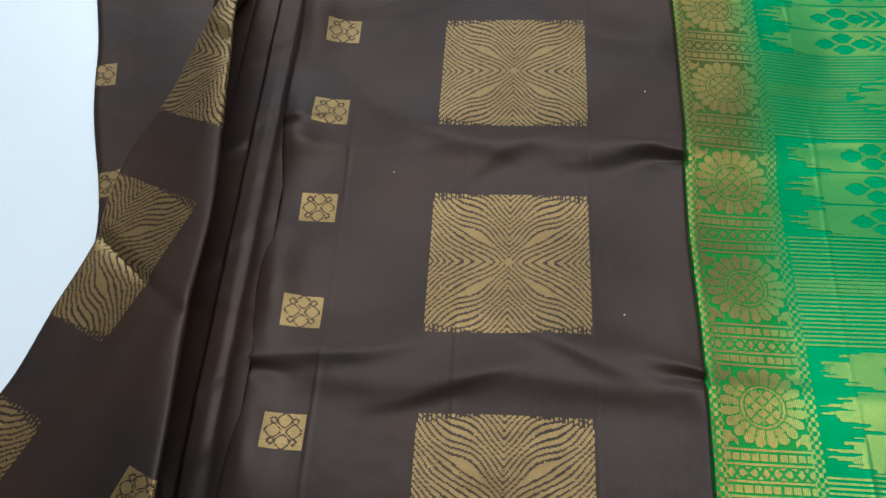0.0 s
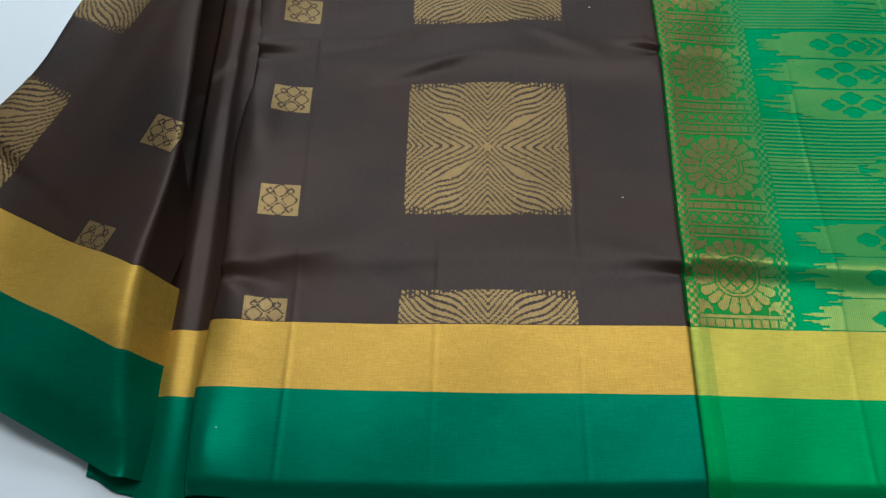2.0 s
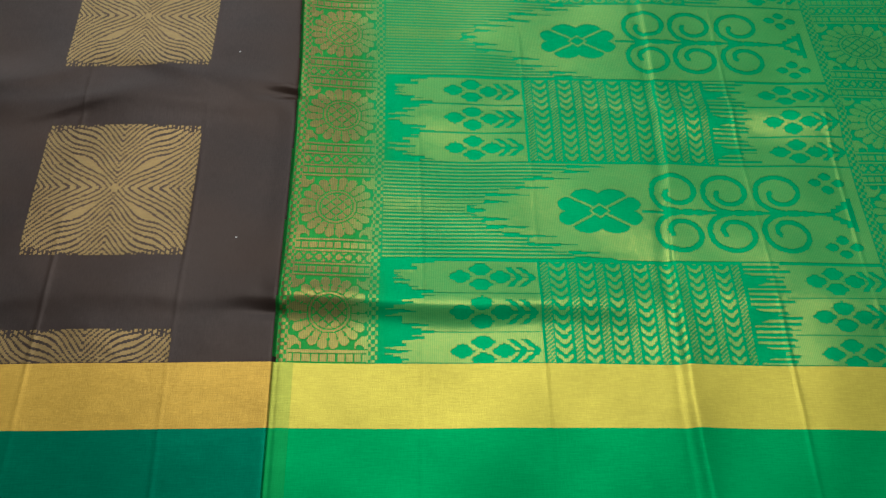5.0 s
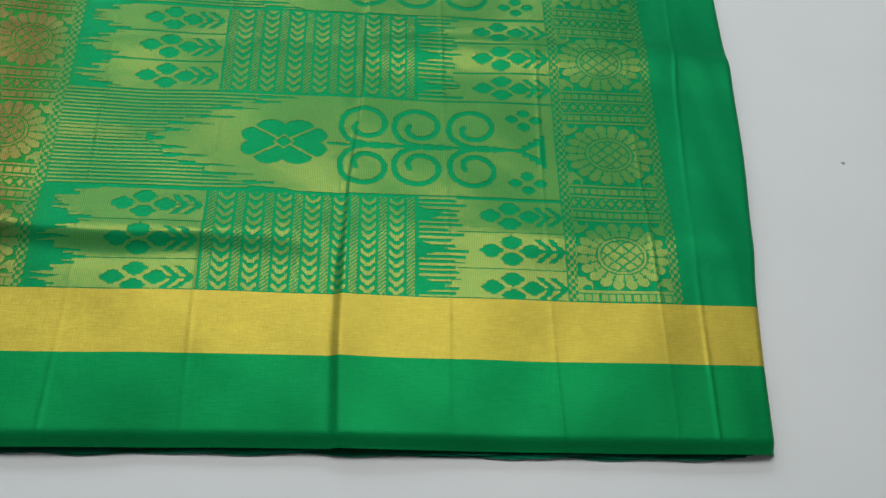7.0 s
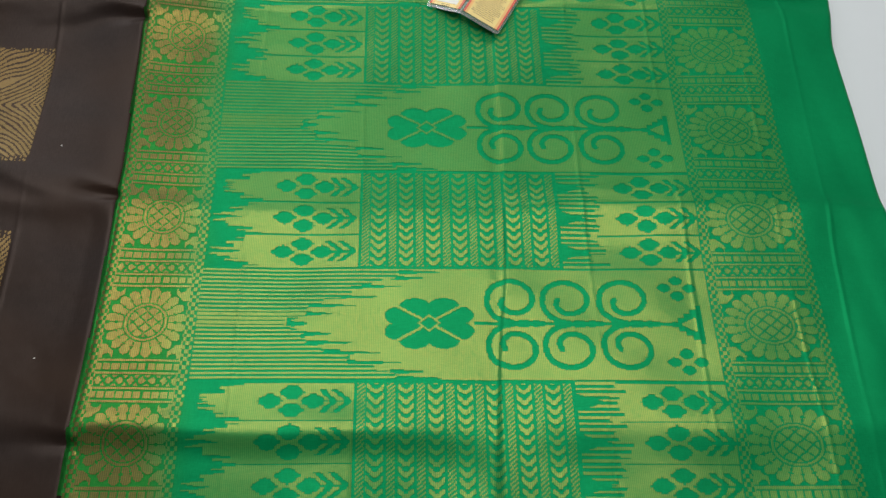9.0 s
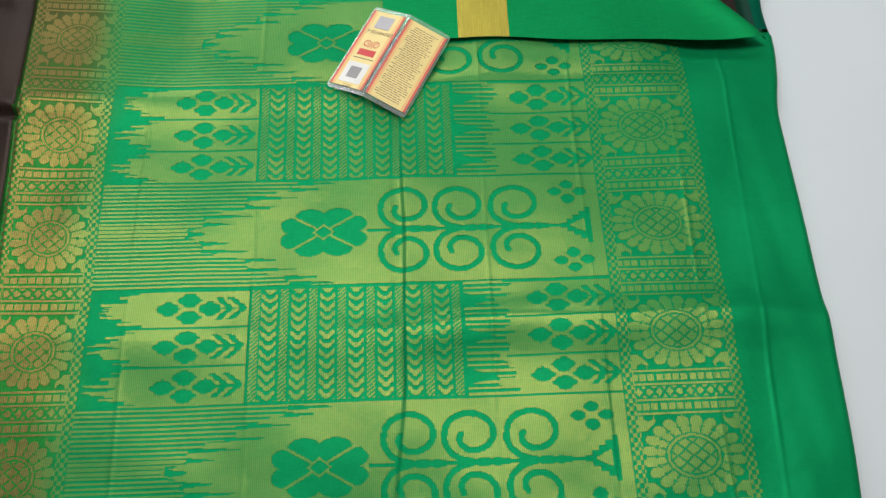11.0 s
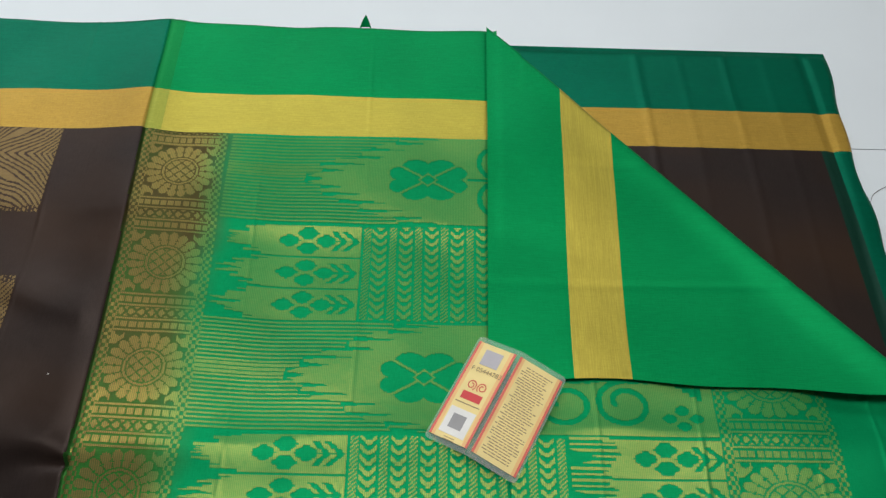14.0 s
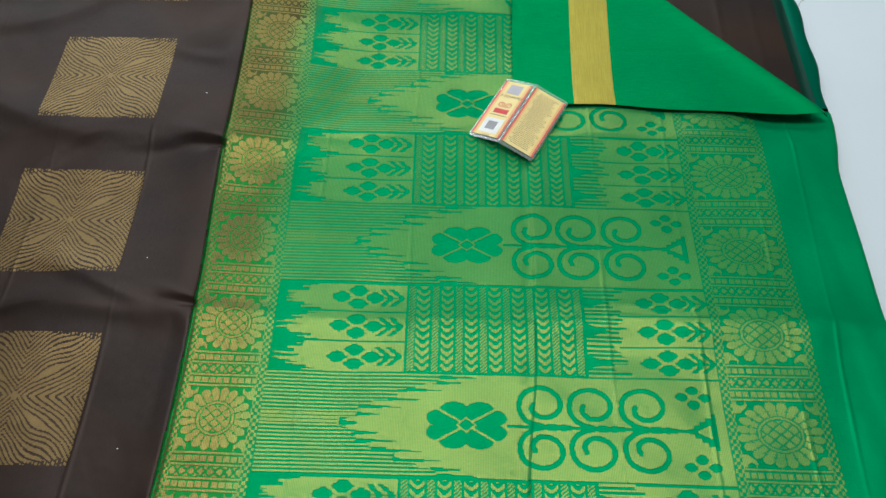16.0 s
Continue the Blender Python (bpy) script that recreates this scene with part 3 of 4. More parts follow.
def block_weave(y0):
    """Rows of lozenges beside a block of arrow columns, with combed edges."""
    sub = 0.0343

    def mask(u, v):
        qu, qv = (np.floor(u / 0.0015) + 0.5) * 0.0015, (np.floor(v / 0.0012) + 0.5) * 0.0012
        d = v - y0
        rowc = y0 + (np.floor(d / sub) + 0.5) * sub
        away = np.abs(v - rowc) / (sub / 2)
        n = np.floor(v / 0.0030)
        left = 0.300 + 0.040 * (np.floor(away * 5) / 5) ** 1.1 + 0.013 * np.mod(n, 2) * (0.4 + 0.8 * hashed(n, 2)) + 0.015 * np.maximum(1 - away / 0.16, 0)
        gold_a = (u > left) & (u < 0.4355) & ~cluster(qu, qv, 0.366, rowc) & (away < 0.955)
        c = np.mod(u - 0.4372, 0.0252)
        colm = (c > 0.0098) & (c < 0.0240)
        w = np.abs(c - 0.0169)
        chev = np.mod((qv - np.floor(w / 0.0014) * 0.0014 * 0.80) / 0.0086, 1) < 0.52
        hatch = (c > 0.0012) & (c < 0.0084) & (np.mod((v - u * 0.9) / 0.0038, 1) < 0.52)
        gold_b = (u > 0.4380) & (u < 0.6220) & ((colm & chev) | hatch) & (d > 0.002) & (d < 0.1015)
        right = 0.652 + 0.018 * hashed(n, 9)
        comb = np.mod(v / 0.0050, 1) < 0.46
        comb &= u > 0.6255 + 0.026 * np.maximum(1 - away / 0.42, 0)
        gold_c = (u > 0.6240) & (u < 0.7565) & np.where(u > right, True, comb) & ~cluster(qu, qv, 0.690, rowc) & ~((away > 0.955) & (u > 0.66))
        return gold_a | gold_b | gold_c
    return mask


for k in range(0, 4):
    y0 = PERIOD * k - 0.006
    woven("lozenge_band", PALLU_GOLD, pallu, 0.2965, 0.757, max(y0, 0.0008), y0 + 0.1035, lay, block_weave(y0), 0.0012, 0.0009,
          label="gold band with green lozenges and arrow columns", keep=this_side, **FINE)
    woven("tree_band", PALLU_GOLD, pallu, 0.2965, 0.757, y0 + 0.1050, min(y0 + 0.2090, GOLD_HIGH - 0.001), lay, tree_weave(y0 + 0.1565), 0.0012, 0.00098,
          label="gold band with green blossom and curling tendrils", keep=this_side, **FINE)

# ---- turned-back corner, showing the plain back of the end panel ----


def corner_surface(x, s):
    low = 0.570 - 0.011 * step(x, 0.62, 0.95) + 0.0015 * np.sin(x * 40)
    y = low + s * np.maximum(fold_line(x) + 0.003 - low, 0.0004)
    x = x + 0.022 * np.maximum(y - 0.60, 0) * step(x, 0.575, 0.63)
    y = low + s * np.maximum(fold_line(x) + 0.003 - low, 0.0004)
    z = 0.003 + 0.010 * step(y, 0.60, 0.84) + np.maximum(height(np.minimum(x, 0.9), np.minimum(y, 0.96)), 0) * (1 - step(x, 0.60, 0.70)) * 0.4
    z = z + 0.0016 * np.sin(x * 17 + y * 9) * np.sin(y * 21) + 0.004 * np.exp(-((fold_line(x) - y) / 0.03) ** 2)
    z = z - 0.006 * np.exp(-np.maximum(fold_line(x) + 0.003 - y, 0) / 0.0025)
    z = z - 0.0006 * np.exp(-((y - 0.665) / 0.003) ** 2) - 0.0006 * np.exp(-((y - 0.80) / 0.003) ** 2)
    z = z + 0.006 * step(x, 0.80, 0.93) - 0.009 * step(x, 0.935, 0.966)
    return x + 0.006 * (s - 0.5) * (x < 0.60), y, z


for name, material, x0, x1, label in (("corner_back", GREEN_SILK, 0.560, 0.634, "smooth green back of the turned corner"),
                                      ("corner_band", TURNED_BAND, 0.634, 0.686, "gold band on the turned corner"),
                                      ("corner_back", GREEN_SILK, 0.686, 0.959, "smooth green back of the turned corner")):
    woven(name, material, saree, x0, x1, 0.0, 1.0, corner_surface, None, 0.003, 0.012, label=label)


# ---- the layer under the corner ----
def under_right(y):
    return 0.971 - 0.006 * step(-y, -0.955, -0.84) - 0.006 * step(-y, -0.70, -0.56) + 0.002 * np.sin(y * 60)


def under(x, y):
    z = 0.0005 - 0.036 * (y - 0.58) + 0.0007 * np.sin(19 * x + 7 * y) * np.sin(23 * y) - 0.0022 * np.exp(-((x - 0.938 - 0.004 * np.sin(y * 9)) / 0.0045) ** 2)
    for c, a in ((0.742, 0.0011), (0.792, 0.0005), (0.846, 0.0007), (0.893, 0.0005)):
        z = z + a * np.exp(-((x - c - 0.002 * np.sin(y * 17)) / 0.0032) ** 2)
    e = np.maximum(x - under_right(y) + 0.004, 0)
    x = np.where(e > 0, under_right(y) - 0.004 + 0.004 * (1 - np.exp(-e / 0.004)), x)
    z = np.maximum(z - 1.0 * e - 0.003 * step(y, 0.986, 0.998), FLOOR + 0.001)
    return x, y, z


for name, material, x0, x1, y0, y1, label in (
        ("under_body", BROWN_SILK, 0.56, 0.928, 0.575, 0.845, "brown silk of the layer below"),
        ("under_band", GOLD_BAND, 0.56, 0.980, 0.845, 0.900, "gold border of the layer below"),
        ("under_border", TEAL_SILK, 0.56, 0.980, 0.900, 0.998, "deep green border of the layer below"),
        # the groove's shade is coloured in as a dark strip
        ("under_fold", FOLD_SHADE_GREEN, 0.928, 0.943, 0.575, 0.845, "strip in the fold beside the selvage, shade in its dark green"),
        ("under_selvage", TEAL_SILK, 0.943, 0.980, 0.575, 0.845, "deep green selvage strip")):
    woven(name, material, saree, x0, x1, y0, y1, under, None, 0.004, 0.004, label=label)


# ---- layers that show at the hem ----
def hem_layer(i, x0, x1, material):
    z0 = -0.0118 - 0.0009 * i

    def surf(x, s):
        edge = HEM_LOW - 0.0004 - 0.0008 * i + 0.006 * step(x, 0.0, 0.25) - 0.006 * step(x, 0.40, 0.92) + 0.0007 * np.sin(x * (23 + 9 * i) + i * 2) + 0.0006 * np.sin(x * 90 + i)
        return x, edge + (s * 0.03), np.full(x.shape, z0) + 0.0005 * np.sin(x * 50 + i) + 0.0008 * s
    return woven("hem_layer", material, saree, x0, x1, 0, 1, surf, None, 0.005, 0.25, label="hem edge of a lower layer")


for i in range(5):
    hem_layer(i, -0.171 - 0.001 * i, 0.905 - 0.006 * i, TEAL_SILK)

# ---- gutter between the body and the loose drape ----


def gutter(x, y):
    """Pleats that lie deep between drape and body near the hem and rise further up."""
    deep = 1 - step(y, 0.06, 0.24)
    open_hem = step(y, -0.136, -0.03)
    pleat = 0.5 - 0.5 * np.cos(2 * np.pi * (x + 0.243 + 0.006 * np.sin(y * 9) - 0.03 * y) / 0.030)
    rise = step(x, -0.213, -0.166)
    z = FLOOR + 0.001 + deep * (0.004 * rise + (0.0015 + 0.0025 * open_hem) * pleat)
    z = z + (1 - deep) * (0.016 * step(x, -0.216, -0.206) + 0.006 * rise - 0.003 * np.exp(-((x + 0.185) / 0.006) ** 2))
    for py, lean, tall in ((0.20, 0.5, 0.0020), (0.262, 0.9, 0.0026), (0.33, -0.3, 0.0018), (0.405, 0.8, 0.0026), (0.47, 0.2, 0.0020), (0.545, 0.9, 0.0026), (0.64, 0.4, 0.0022)):
        dy = y - py - lean * (x + 0.19)
        z = z + (1 - deep) * 0.6 * tall * np.where(dy > 0, np.exp(-(dy / 0.020) ** 2), np.exp(-(dy / 0.008) ** 2))
    return x, np.maximum(y, HEM_LOW - 0.003 + 0.0010 * np.sin(x * 200) + 0.40 * np.maximum(-0.205 - x, 0)), z


for name, material, y0, y1, label in (("gutter_cloth", BROWN_SILK, -0.004, 1.0, "dark brown silk deep in the fold"),
                                      ("gutter_band", GOLD_BAND, -0.059, -0.004, "gold border in the fold"),
                                      ("gutter_border", TEAL_SILK, -0.141, -0.059, "green border in the fold")):
    woven(name, material, saree, -0.25, -0.165, y0, y1, gutter, None, 0.0009, 0.003, label=label)

# ---- loose drape at the other side, turned by about 26 degrees ----
TURN_C, TURN_S = math.cos(radians(26)), math.sin(radians(26))


def drape_left(p):
    return 0.222 + 0.068 * step(p, 0.13, 0.44) + 0.014 * step(p, 0.44, 0.6) + 0.003 * np.sin(p * 40)


def drape_right(y):
    return -0.210 - 0.004 * step(y, 0.15, 0.33) - 0.028 * step(y, 0.33, 0.75) - 0.010 * step(-y, -0.15, -0.02) + 0.006 * step(-y, 0.06, 0.13)


def drape(q, p):
    ql = drape_left(p)
    over = np.maximum(q - ql + 0.004, 0)
    qq = np.where(over > 0, ql - 0.004 + 0.004 * (1 - np.exp(-over / 0.004)), q)
    x = -0.232 - TURN_C * qq + TURN_S * p
    y = 0.034 + TURN_S * qq + TURN_C * p
    r = drape_right(y)
    d = r - x
    z = 0.001 + 0.033 * np.exp(-(np.maximum(d, 0) / 0.062) ** 2) * (0.28 + 0.72 * step(y, -0.14, -0.01))
    z = z + 0.006 * np.exp(-((qq - 0.11) / 0.03) ** 2) * step(p, -0.14, 0.0) - 0.004 * np.sin(p * 16 + 2) * np.exp(-((qq - 0.15) / 0.08) ** 2)
    z = z - 0.004 * np.exp(-np.abs(p - 0.268 - 0.25 * (qq - 0.2)) / 0.008) * step(qq, 0.10, 0.2) + 0.004 * step(qq, 0.15, 0.22)
    z = z + 0.0075 * np.sin(qq * 42 + 0.4) * step(-p, -0.05, 0.08)
    part_of = np.mod(p - 0.268 - 0.25 * (qq - 0.2), 0.226) / 0.226
    z = z + 0.004 * (1 - part_of - step(-part_of, -0.06, 0.0)) * step(qq, 0.04, 0.16) * step(p, -0.02, 0.08)
    z = z - 0.8 * over
    bend = 0.010 - 0.0070 * step(y, -0.02, 0.12)
    most = 1.20 + 1.20 * step(y, 0.0, 0.26)
    turn = np.maximum(x - r + bend, 0) / bend
    bent = np.minimum(turn, most)
    rest = bend * np.maximum(turn - most, 0)
    y = y + np.where(turn > 0, TURN_S / TURN_C * bend * turn, 0)
    x = np.where(turn > 0, r - bend + bend * np.sin(bent) + np.cos(most) * rest, x)
    z = np.where(turn > 0, z - bend * (1 - np.cos(bent)) - np.sin(most) * rest, z)
    z = z - 0.008 * step(-p, 0.10, 0.137)
    return x, y, np.maximum(z, FLOOR + 0.0008)


here = lambda x, y, z: z > FLOOR + 0.001
for name, material, p0, p1, label in (("drape_body", BROWN_SILK, 0.0, 0.95, "loose brown silk drape with a rounded fold"),
                                      ("drape_band", GOLD_BAND, -0.060, 0.0, "gold border of the loose drape"),
                                      ("drape_border", TEAL_SILK, -0.138, -0.060, "deep green border of the loose drape")):
    sheet = woven(name, material, saree, -0.14 if p0 < 0 else -0.05, 0.34, p0, p1, drape, None, 0.003, 0.003, label=label, keep=here)
    if name == "drape_body":
        drape_sheet = sheet
for cp in (0.048, 0.270, 0.490):
    lo = max(cp - 0.073, 0.0005)
    woven("square_motif", MOTIF_GOLD, drape_sheet, 0.165, 0.310, lo, cp + 0.073, drape, square_weave(0.2375, cp, 0.145, 0.146), 0.0013, 0.0010,
          label="woven gold square motif", keep=here, **FINE)
for cp in (0.008, 0.114, 0.224, 0.334):
    woven("small_motif", MOTIF_GOLD, drape_sheet, 0.031, 0.066, max(cp - 0.0145, 0.0005), cp + 0.0145, drape, small_weave(0.0485, cp, 0.035, 0.029), 0.0011, 0.0009,
          label="small gold lattice motif", keep=here, **FINE)


def back_left(y):
    return -0.345 - 0.056 * step(y, 0.38, 0.62) - 0.045 * step(y, 0.58, 0.80)


def back_layer(x, y):
    e = np.maximum(back_left(y) - x + 0.004, 0)
    z = -0.0085 + 0.003 * np.sin(y * 11 + x * 20) * np.sin(x * 15) - 0.9 * e
    x = np.where(e > 0, back_left(y) + 0.004 - 0.005 * (1 - np.exp(-e / 0.005)), x)
    return x, y, np.maximum(z, FLOOR + 0.0008)


back_sheet = woven("drape_lower_layer", BROWN_SILK, saree, -0.47, -0.24, 0.26, 1.0, back_layer, None, 0.004, 0.004,
                   label="brown silk layer under the loose drape", keep=here)
woven("square_motif", MOTIF_GOLD, back_sheet, -0.345, -0.245, 0.725, 0.866, back_layer, square_weave(-0.272, 0.795), 0.0013, 0.0010, label="woven gold square motif", **FINE)


def tilted(cx, cy, deg):
    c, s = math.cos(radians(deg)), math.sin(radians(deg))
    return lambda u, v: back_layer(cx + u * c - v * s, cy + u * s + v * c)


woven("small_motif", MOTIF_GOLD, back_sheet, -0.017, 0.017, -0.015, 0.015, tilted(-0.342, 0.462, 18), small_weave(0, 0), 0.0011, 0.0009, label="small gold lattice motif", **FINE)
woven("small_motif", MOTIF_GOLD, back_sheet, -0.017, 0.017, -0.015, 0.015, tilted(-0.392, 0.597, 10), small_weave(0, 0), 0.0011, 0.0009, label="small gold lattice motif", **FINE)

# ---- laminated card, folded like a low tent ----
PAPER = plain("cream_card_print", (0.86, 0.68, 0.27), 0.40, 0, 0.05, 40.0)
PAPER_WHITE = plain("white_label_print", (0.80, 0.78, 0.74), 0.45)
SILVER = plain("silver_foil_patch", (0.47, 0.44, 0.47), 0.4, 0.0)
EDGE_RED = plain("soft_red_print", (0.72, 0.13, 0.09), 0.45)
RED = plain("red_print", (0.62, 0.03, 0.03), 0.45)
INK = plain("dark_print", (0.30, 0.20, 0.10), 0.6)


def laminate():
    m, nodes, links, b = node_material("clear_laminate")
    b.inputs["Base Color"].default_value = (0.85, 0.92, 0.88, 1)
    b.inputs["Roughness"].default_value = 0.25
    b.inputs["Transmission Weight"].default_value = 0.55
    b.inputs["Alpha"].default_value = 0.24
    co = nodes.new("ShaderNodeTexCoord").outputs["Object"]
    bump = nodes.new("ShaderNodeBump")
    bump.inputs["Strength"].default_value, bump.inputs["Distance"].default_value = 0.3, 0.0005
    links.new(noise_of(nodes, links, co, 90.0), bump.inputs["Height"])
    links.new(bump.outputs[0], b.inputs["Normal"])
    return m


PLASTIC = laminate()
card = thing("care_card", "cream and red laminated card folded in two, lying on the cloth", "card")
RIDGE_TOP, RIDGE_LOW = Vector((0.5855, 0.5875, 0.0165)), Vector((0.5375, 0.4975, 0.0150))
DOWN = (RIDGE_LOW - RIDGE_TOP).normalized()
LONG = (RIDGE_LOW - RIDGE_TOP).length


def leaf_frame(outer):
    """A frame on one leaf: x across from the fold outwards, y down the card, z proud of it."""
    across = (Vector(outer) - RIDGE_TOP)
    across = (across - DOWN * across.dot(DOWN)).normalized()
    up = across.cross(DOWN)
    if up.z < 0:
        up = -up
    return across, up


def leaf(outer, width, name):
    across, up = leaf_frame(outer)

    def at(a, b, h):
        return RIDGE_TOP + across * a + DOWN * b + up * h

    def plate(nm, a0, a1, b0, b1, h0, h1, material, parent, label="", radius=0.0):
        bm = bmesh.new()
        ring = []
        if radius:
            for ca, cb, start in ((a1 - radius, b1 - radius, 0), (a0, b1, None), (a0, b0, None), (a1 - radius, b0 + radius, 270)):
                if start is None:
                    ring.append((ca, cb))
                else:
                    ring += [(ca + radius * math.cos(radians(start + 15 * i)), cb + radius * math.sin(radians(start + 15 * i))) for i in range(7)]
        else:
            ring = [(a1, b1), (a0, b1), (a0, b0), (a1, b0)]
        top = [bm.verts.new(at(a, b, h1)) for a, b in ring]
        low = [bm.verts.new(at(a, b, h0)) for a, b in ring]
        bm.faces.new(top)
        bm.faces.new(low[::-1])
        for i in range(len(ring)):
            j = (i + 1) % len(ring)
            bm.faces.new((top[i], low[i], low[j], top[j]))
        bmesh.ops.recalc_face_normals(bm, faces=bm.faces)
        return part(nm, bm, material, parent, label)

    sheet = plate(name, 0.0, width, -0.002, LONG + 0.002, -0.0006, 0.0, PLASTIC, card, "clear plastic laminate leaf", 0.004)
    return at, plate, sheet


at_l, plate_l, leaf_l = leaf((0.5475, 0.6060, 0.0060), 0.0425, "laminate_leaf")
at_r, plate_r, leaf_r = leaf((0.6250, 0.5670, 0.0075), 0.0460, "laminate_leaf")
print_l = plate_l("print_sheet", 0.0030, 0.0402, 0.003, LONG - 0.003, 0.0001, 0.0004, PAPER, leaf_l, "cream printed sheet")
print_r = plate_r("print_sheet", 0.0008, 0.0438, 0.003, LONG - 0.003, 0.0001, 0.0004, PAPER, leaf_r, "cream printed sheet")
for pl, pr, a0, w in ((plate_l, leaf_l, 0.0031, 0.0402), (plate_r, leaf_r, 0.0009, 0.0438)):
    for a in (a0, w - 0.0023):
        pl("red_edge", a, a + 0.0022, 0.003, LONG - 0.003, 0.0004, 0.0007, EDGE_RED, pr, "red printed edge")
plate_l("foil_patch", 0.0130, 0.0300, 0.0085, 0.0240, 0.0004, 0.0008, SILVER, leaf_l, "pale grey foil patch")
plate_l("white_label", 0.0095, 0.0335, 0.0690, 0.0940, 0.0004, 0.0007, PAPER_WHITE, leaf_l, "white square label")
plate_l("code_block", 0.0155, 0.0280, 0.0745, 0.0880, 0.0007, 0.0009, plain("grey_print", (0.33, 0.32, 0.32), 0.6), leaf_l, "grey printed square")
plate_l("red_plate", 0.0120, 0.0308, 0.0520, 0.0595, 0.0004, 0.0007, RED, leaf_l, "red printed block")
def swirl(side):
    """One curl of the red butterfly mark, rising from its foot and winding in."""
    bm = bmesh.new()
    rim = []
    for i in range(23):
        ang = radians(235 - 24 * i)
        r = 0.0046 * (1 - 0.032 * i)
        rim.append([bm.verts.new(at_l(0.0214 + side * (0.0051 + q * math.cos(ang)), 0.0450 - 1.1 * q * math.sin(ang), 0.0007)) for q in (r - 0.0004, r + 0.0005)])
    for p, q in zip(rim, rim[1:]):
        bm.faces.new((p[0], p[1], q[1], q[0]))
    return part("red_swirl", bm, RED, leaf_l, "red printed curl")


for side in (1, -1):
    swirl(side)
AMBER = plain("amber_print", (0.86, 0.52, 0.20), 0.45)
for pl, pr, spans in ((plate_l, leaf_l, ((0.0053, 0.0085), (0.0350, 0.0379))), (plate_r, leaf_r, ((0.0031, 0.0058), (0.0388, 0.0415)))):
    for a0, a1 in spans:
        pl("amber_edge", a0, a1, 0.003, LONG - 0.003, 0.0004, 0.0005, AMBER, pr, "soft amber print beside the red edge")
plate_l("print_bar", 0.0165, 0.0265, 0.0965, 0.0970, 0.0004, 0.0006, INK, leaf_l)
plate_l("print_bar", 0.0165, 0.0265, 0.0985, 0.0990, 0.0004, 0.0006, INK, leaf_l)
plate_l("print_bar", 0.0095, 0.0330, 0.0628, 0.0637, 0.0004, 0.0006, INK, leaf_l)
rng = random.Random(4)
b = 0.0085
while b < LONG - 0.0075:
    a1 = 0.0378 - rng.random() * 0.007
    a = 0.0072 + (0.003 if rng.random() < 0.4 else 0)
    while a < a1:
        w = 0.002 + rng.random() * 0.005
        plate_r("text_bar", a, min(a + w, a1), b, b + 0.0008, 0.0004, 0.0005, INK, print_r)
        a += w + 0.0009
    b += 0.0025
text = bpy.data.curves.new("number_line", "FONT")
text.body, text.size, text.extrude = "F 05444783", 0.0062, 0.0
number = new("number_line", text)
across_l, up_l = leaf_frame((0.5475, 0.6060, 0.0060))
start = at_l(0.0345, 0.0315, 0.0008)
number.matrix_world = Matrix(((-across_l.x, -DOWN.x, up_l.x, start.x), (-across_l.y, -DOWN.y, up_l.y, start.y), (-across_l.z, -DOWN.z, up_l.z, start.z), (0, 0, 0, 1)))
text.materials.append(INK)
number.parent = leaf_l

# ---- lint on the brown silk and frayed ends along the near hem ----
for lx, ly in ((0.166, 0.118), (0.178, 0.560), (0.150, 0.330), (-0.060, 0.470), (-0.150, -0.088)):
    fluff = bmesh.new()
    bmesh.ops.create_icosphere(fluff, subdivisions=1, radius=0.0007)
    for v in fluff.verts:
        v.co.x *= 1.0 + 0.8 * math.sin(v.co.y * 5000 + lx * 90)
        v.co.z *= 0.6
    ob = part("lint", fluff, LINT)
    ob.location = (lx, ly, float(height(np.array(lx), np.array(ly))) + 0.0005)
    tagged(ob, "tiny white lint speck on the silk", "lint", "lint on the silk")
fray = random.Random(9)
fringe = bmesh.new()
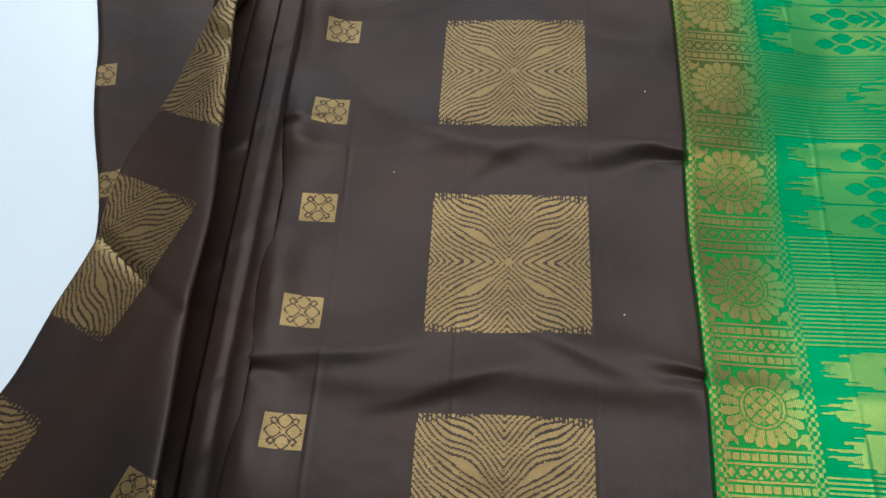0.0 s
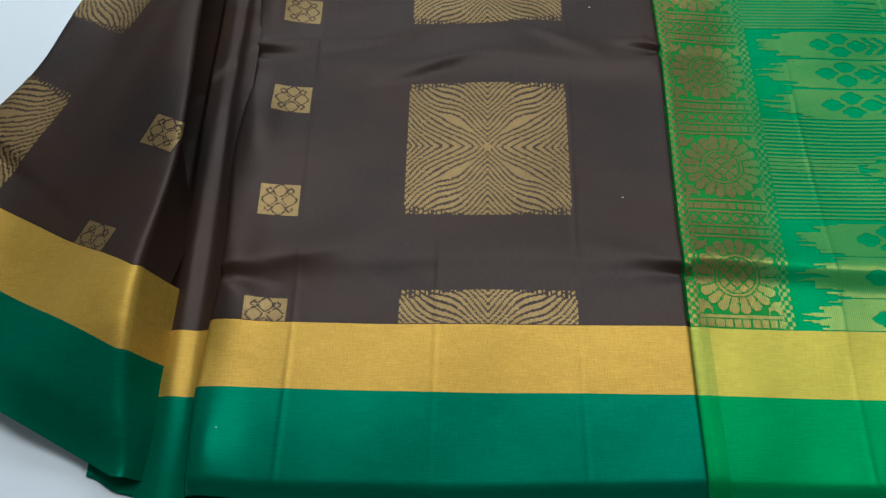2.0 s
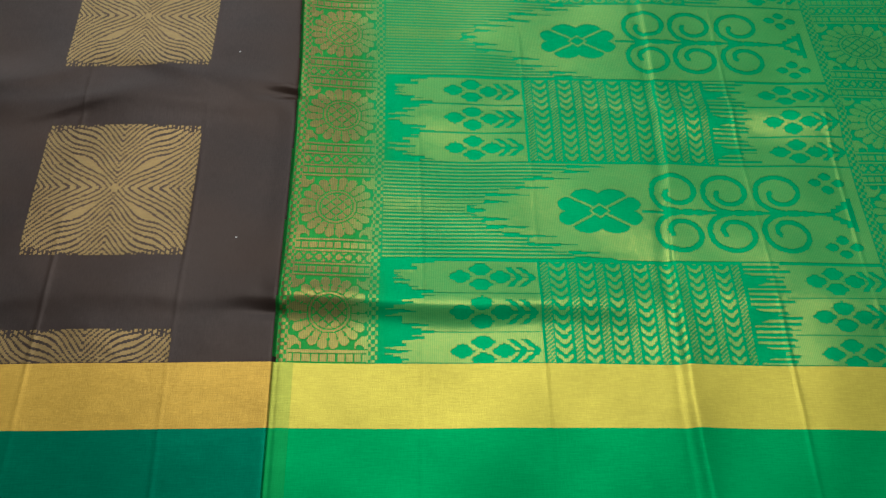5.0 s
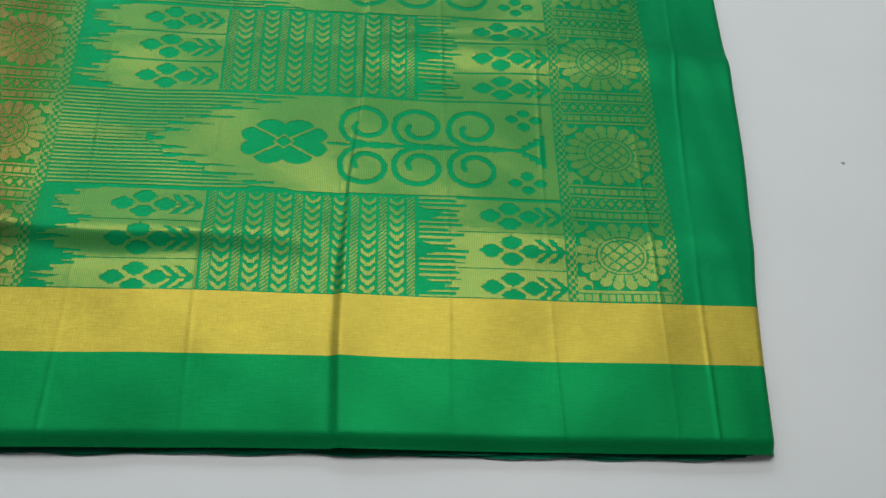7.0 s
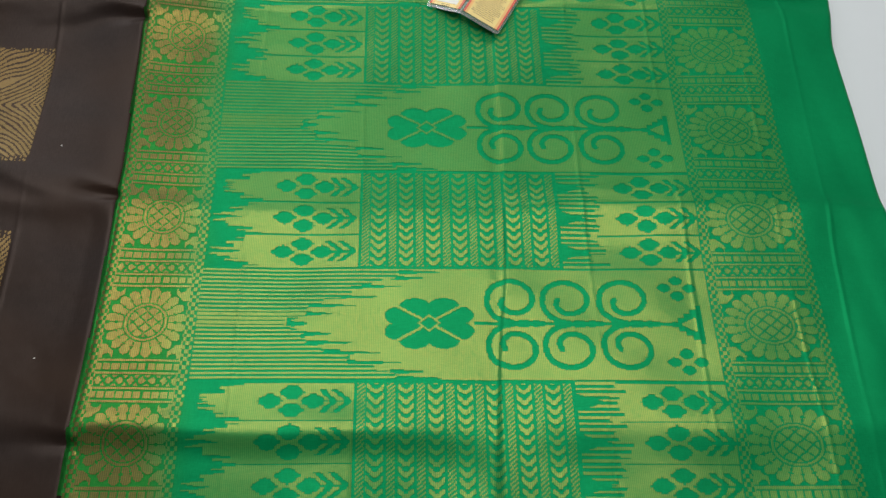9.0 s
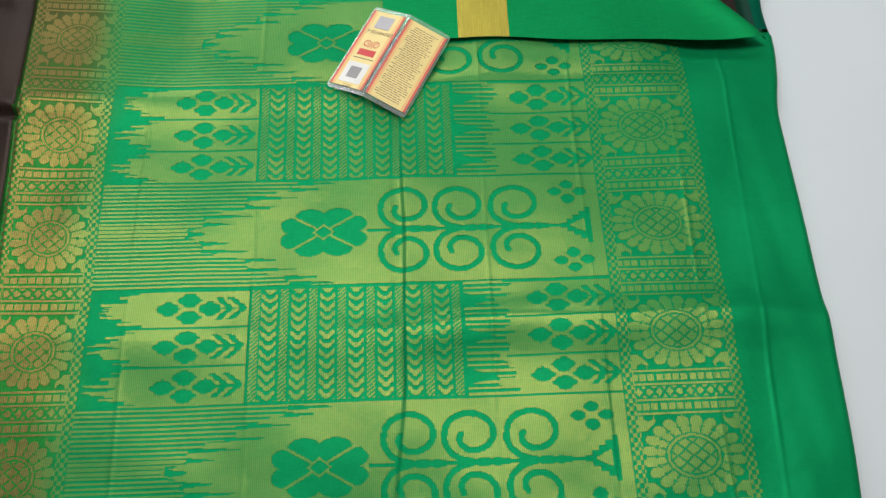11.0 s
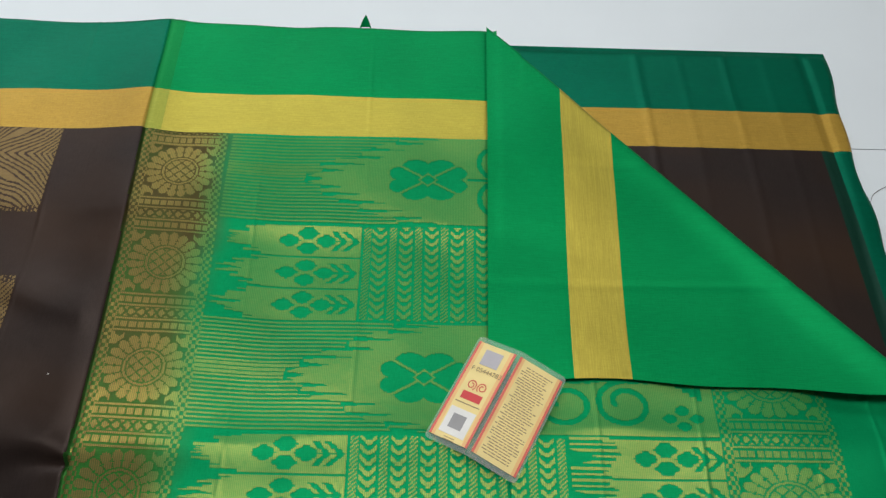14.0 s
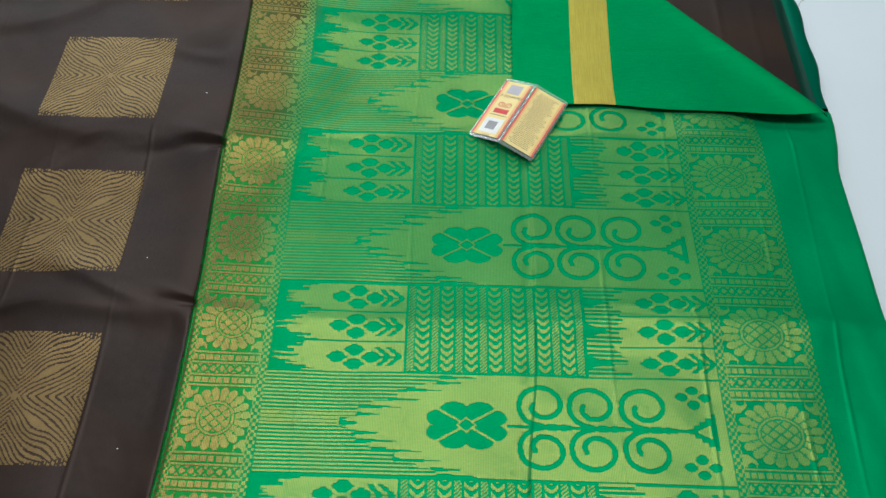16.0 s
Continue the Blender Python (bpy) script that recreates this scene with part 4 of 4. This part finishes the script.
for k in range(170):
    fx = -0.17 + 1.07 * fray.random()
    fy, fz = HEM_LOW - 0.001 + float(0.006 * step(fx, 0.0, 0.25) - 0.006 * step(fx, 0.40, 0.92)), -0.009 - 0.005 * fray.random()
    long, lean = 0.001 + 0.003 * fray.random() ** 2, 0.003 * (fray.random() - 0.5)
    fringe.faces.new([fringe.verts.new(p) for p in ((fx, fy, fz), (fx + 0.0004, fy, fz), (fx + 0.0003 + lean, fy - long, fz - 0.001))])
tagged(part("hem_fray", fringe, TEAL_SILK, saree, "fine frayed green thread ends"), kind="stuff")

# ---- a stray tuft at the far hem ----
tuft = bmesh.new()
loop = [(0.418, 0.994, 0.010), (0.4215, 1.003, 0.014), (0.4245, 1.008, 0.016), (0.4275, 1.003, 0.013), (0.431, 0.994, 0.010)]
upper = [tuft.verts.new(p) for p in loop]
lower = [tuft.verts.new((x, y - 0.002, z - 0.005)) for x, y, z in loop]
for k in range(4):
    tuft.faces.new((upper[k], upper[k + 1], lower[k + 1], lower[k]))
tuft.faces.new(upper)
part("hem_tuft", tuft, GREEN_SILK, saree, "small puckered tuft at the green hem", True)

# ---- loose threads and a crumb on the floor ----


def thread(name, points, radius, label):
    c = bpy.data.curves.new(name, "CURVE")
    c.dimensions, c.bevel_depth, c.bevel_resolution = "3D", radius, 1
    s = c.splines.new("NURBS")
    s.points.add(len(points) - 1)
    for p, co in zip(s.points, points):
        p.co = (*co, 1)
    s.use_endpoint_u, s.order_u = True, 3
    c.materials.append(THREAD)
    ob = new(name, c)
    return tagged(ob, label, "thread")


thread("loose_thread", [(0.966, 0.772, FLOOR + 0.0006), (0.971, 0.790, FLOOR + 0.0006), (0.985, 0.801, FLOOR + 0.0006), (1.010, 0.812, FLOOR + 0.0006), (1.06, 0.826, FLOOR + 0.0006)],
       0.0003, "fine dark loose thread curling on the floor")
for at in ((1.058, 0.390), (1.058, 0.158)):
    bm = bmesh.new()
    bmesh.ops.create_icosphere(bm, subdivisions=1, radius=0.0016)
    for v in bm.verts:
        v.co.x *= 1.5 + 0.4 * math.sin(v.co.y * 3000)
        v.co.z *= 0.5
    crumb = part("crumb", bm, plain("crumb_grey", (0.45, 0.44, 0.42), 0.8))
    crumb.location = (*at, FLOOR + 0.0007)
    tagged(crumb, "tiny grey crumb on the white floor", "crumb", "crumbs on the floor")
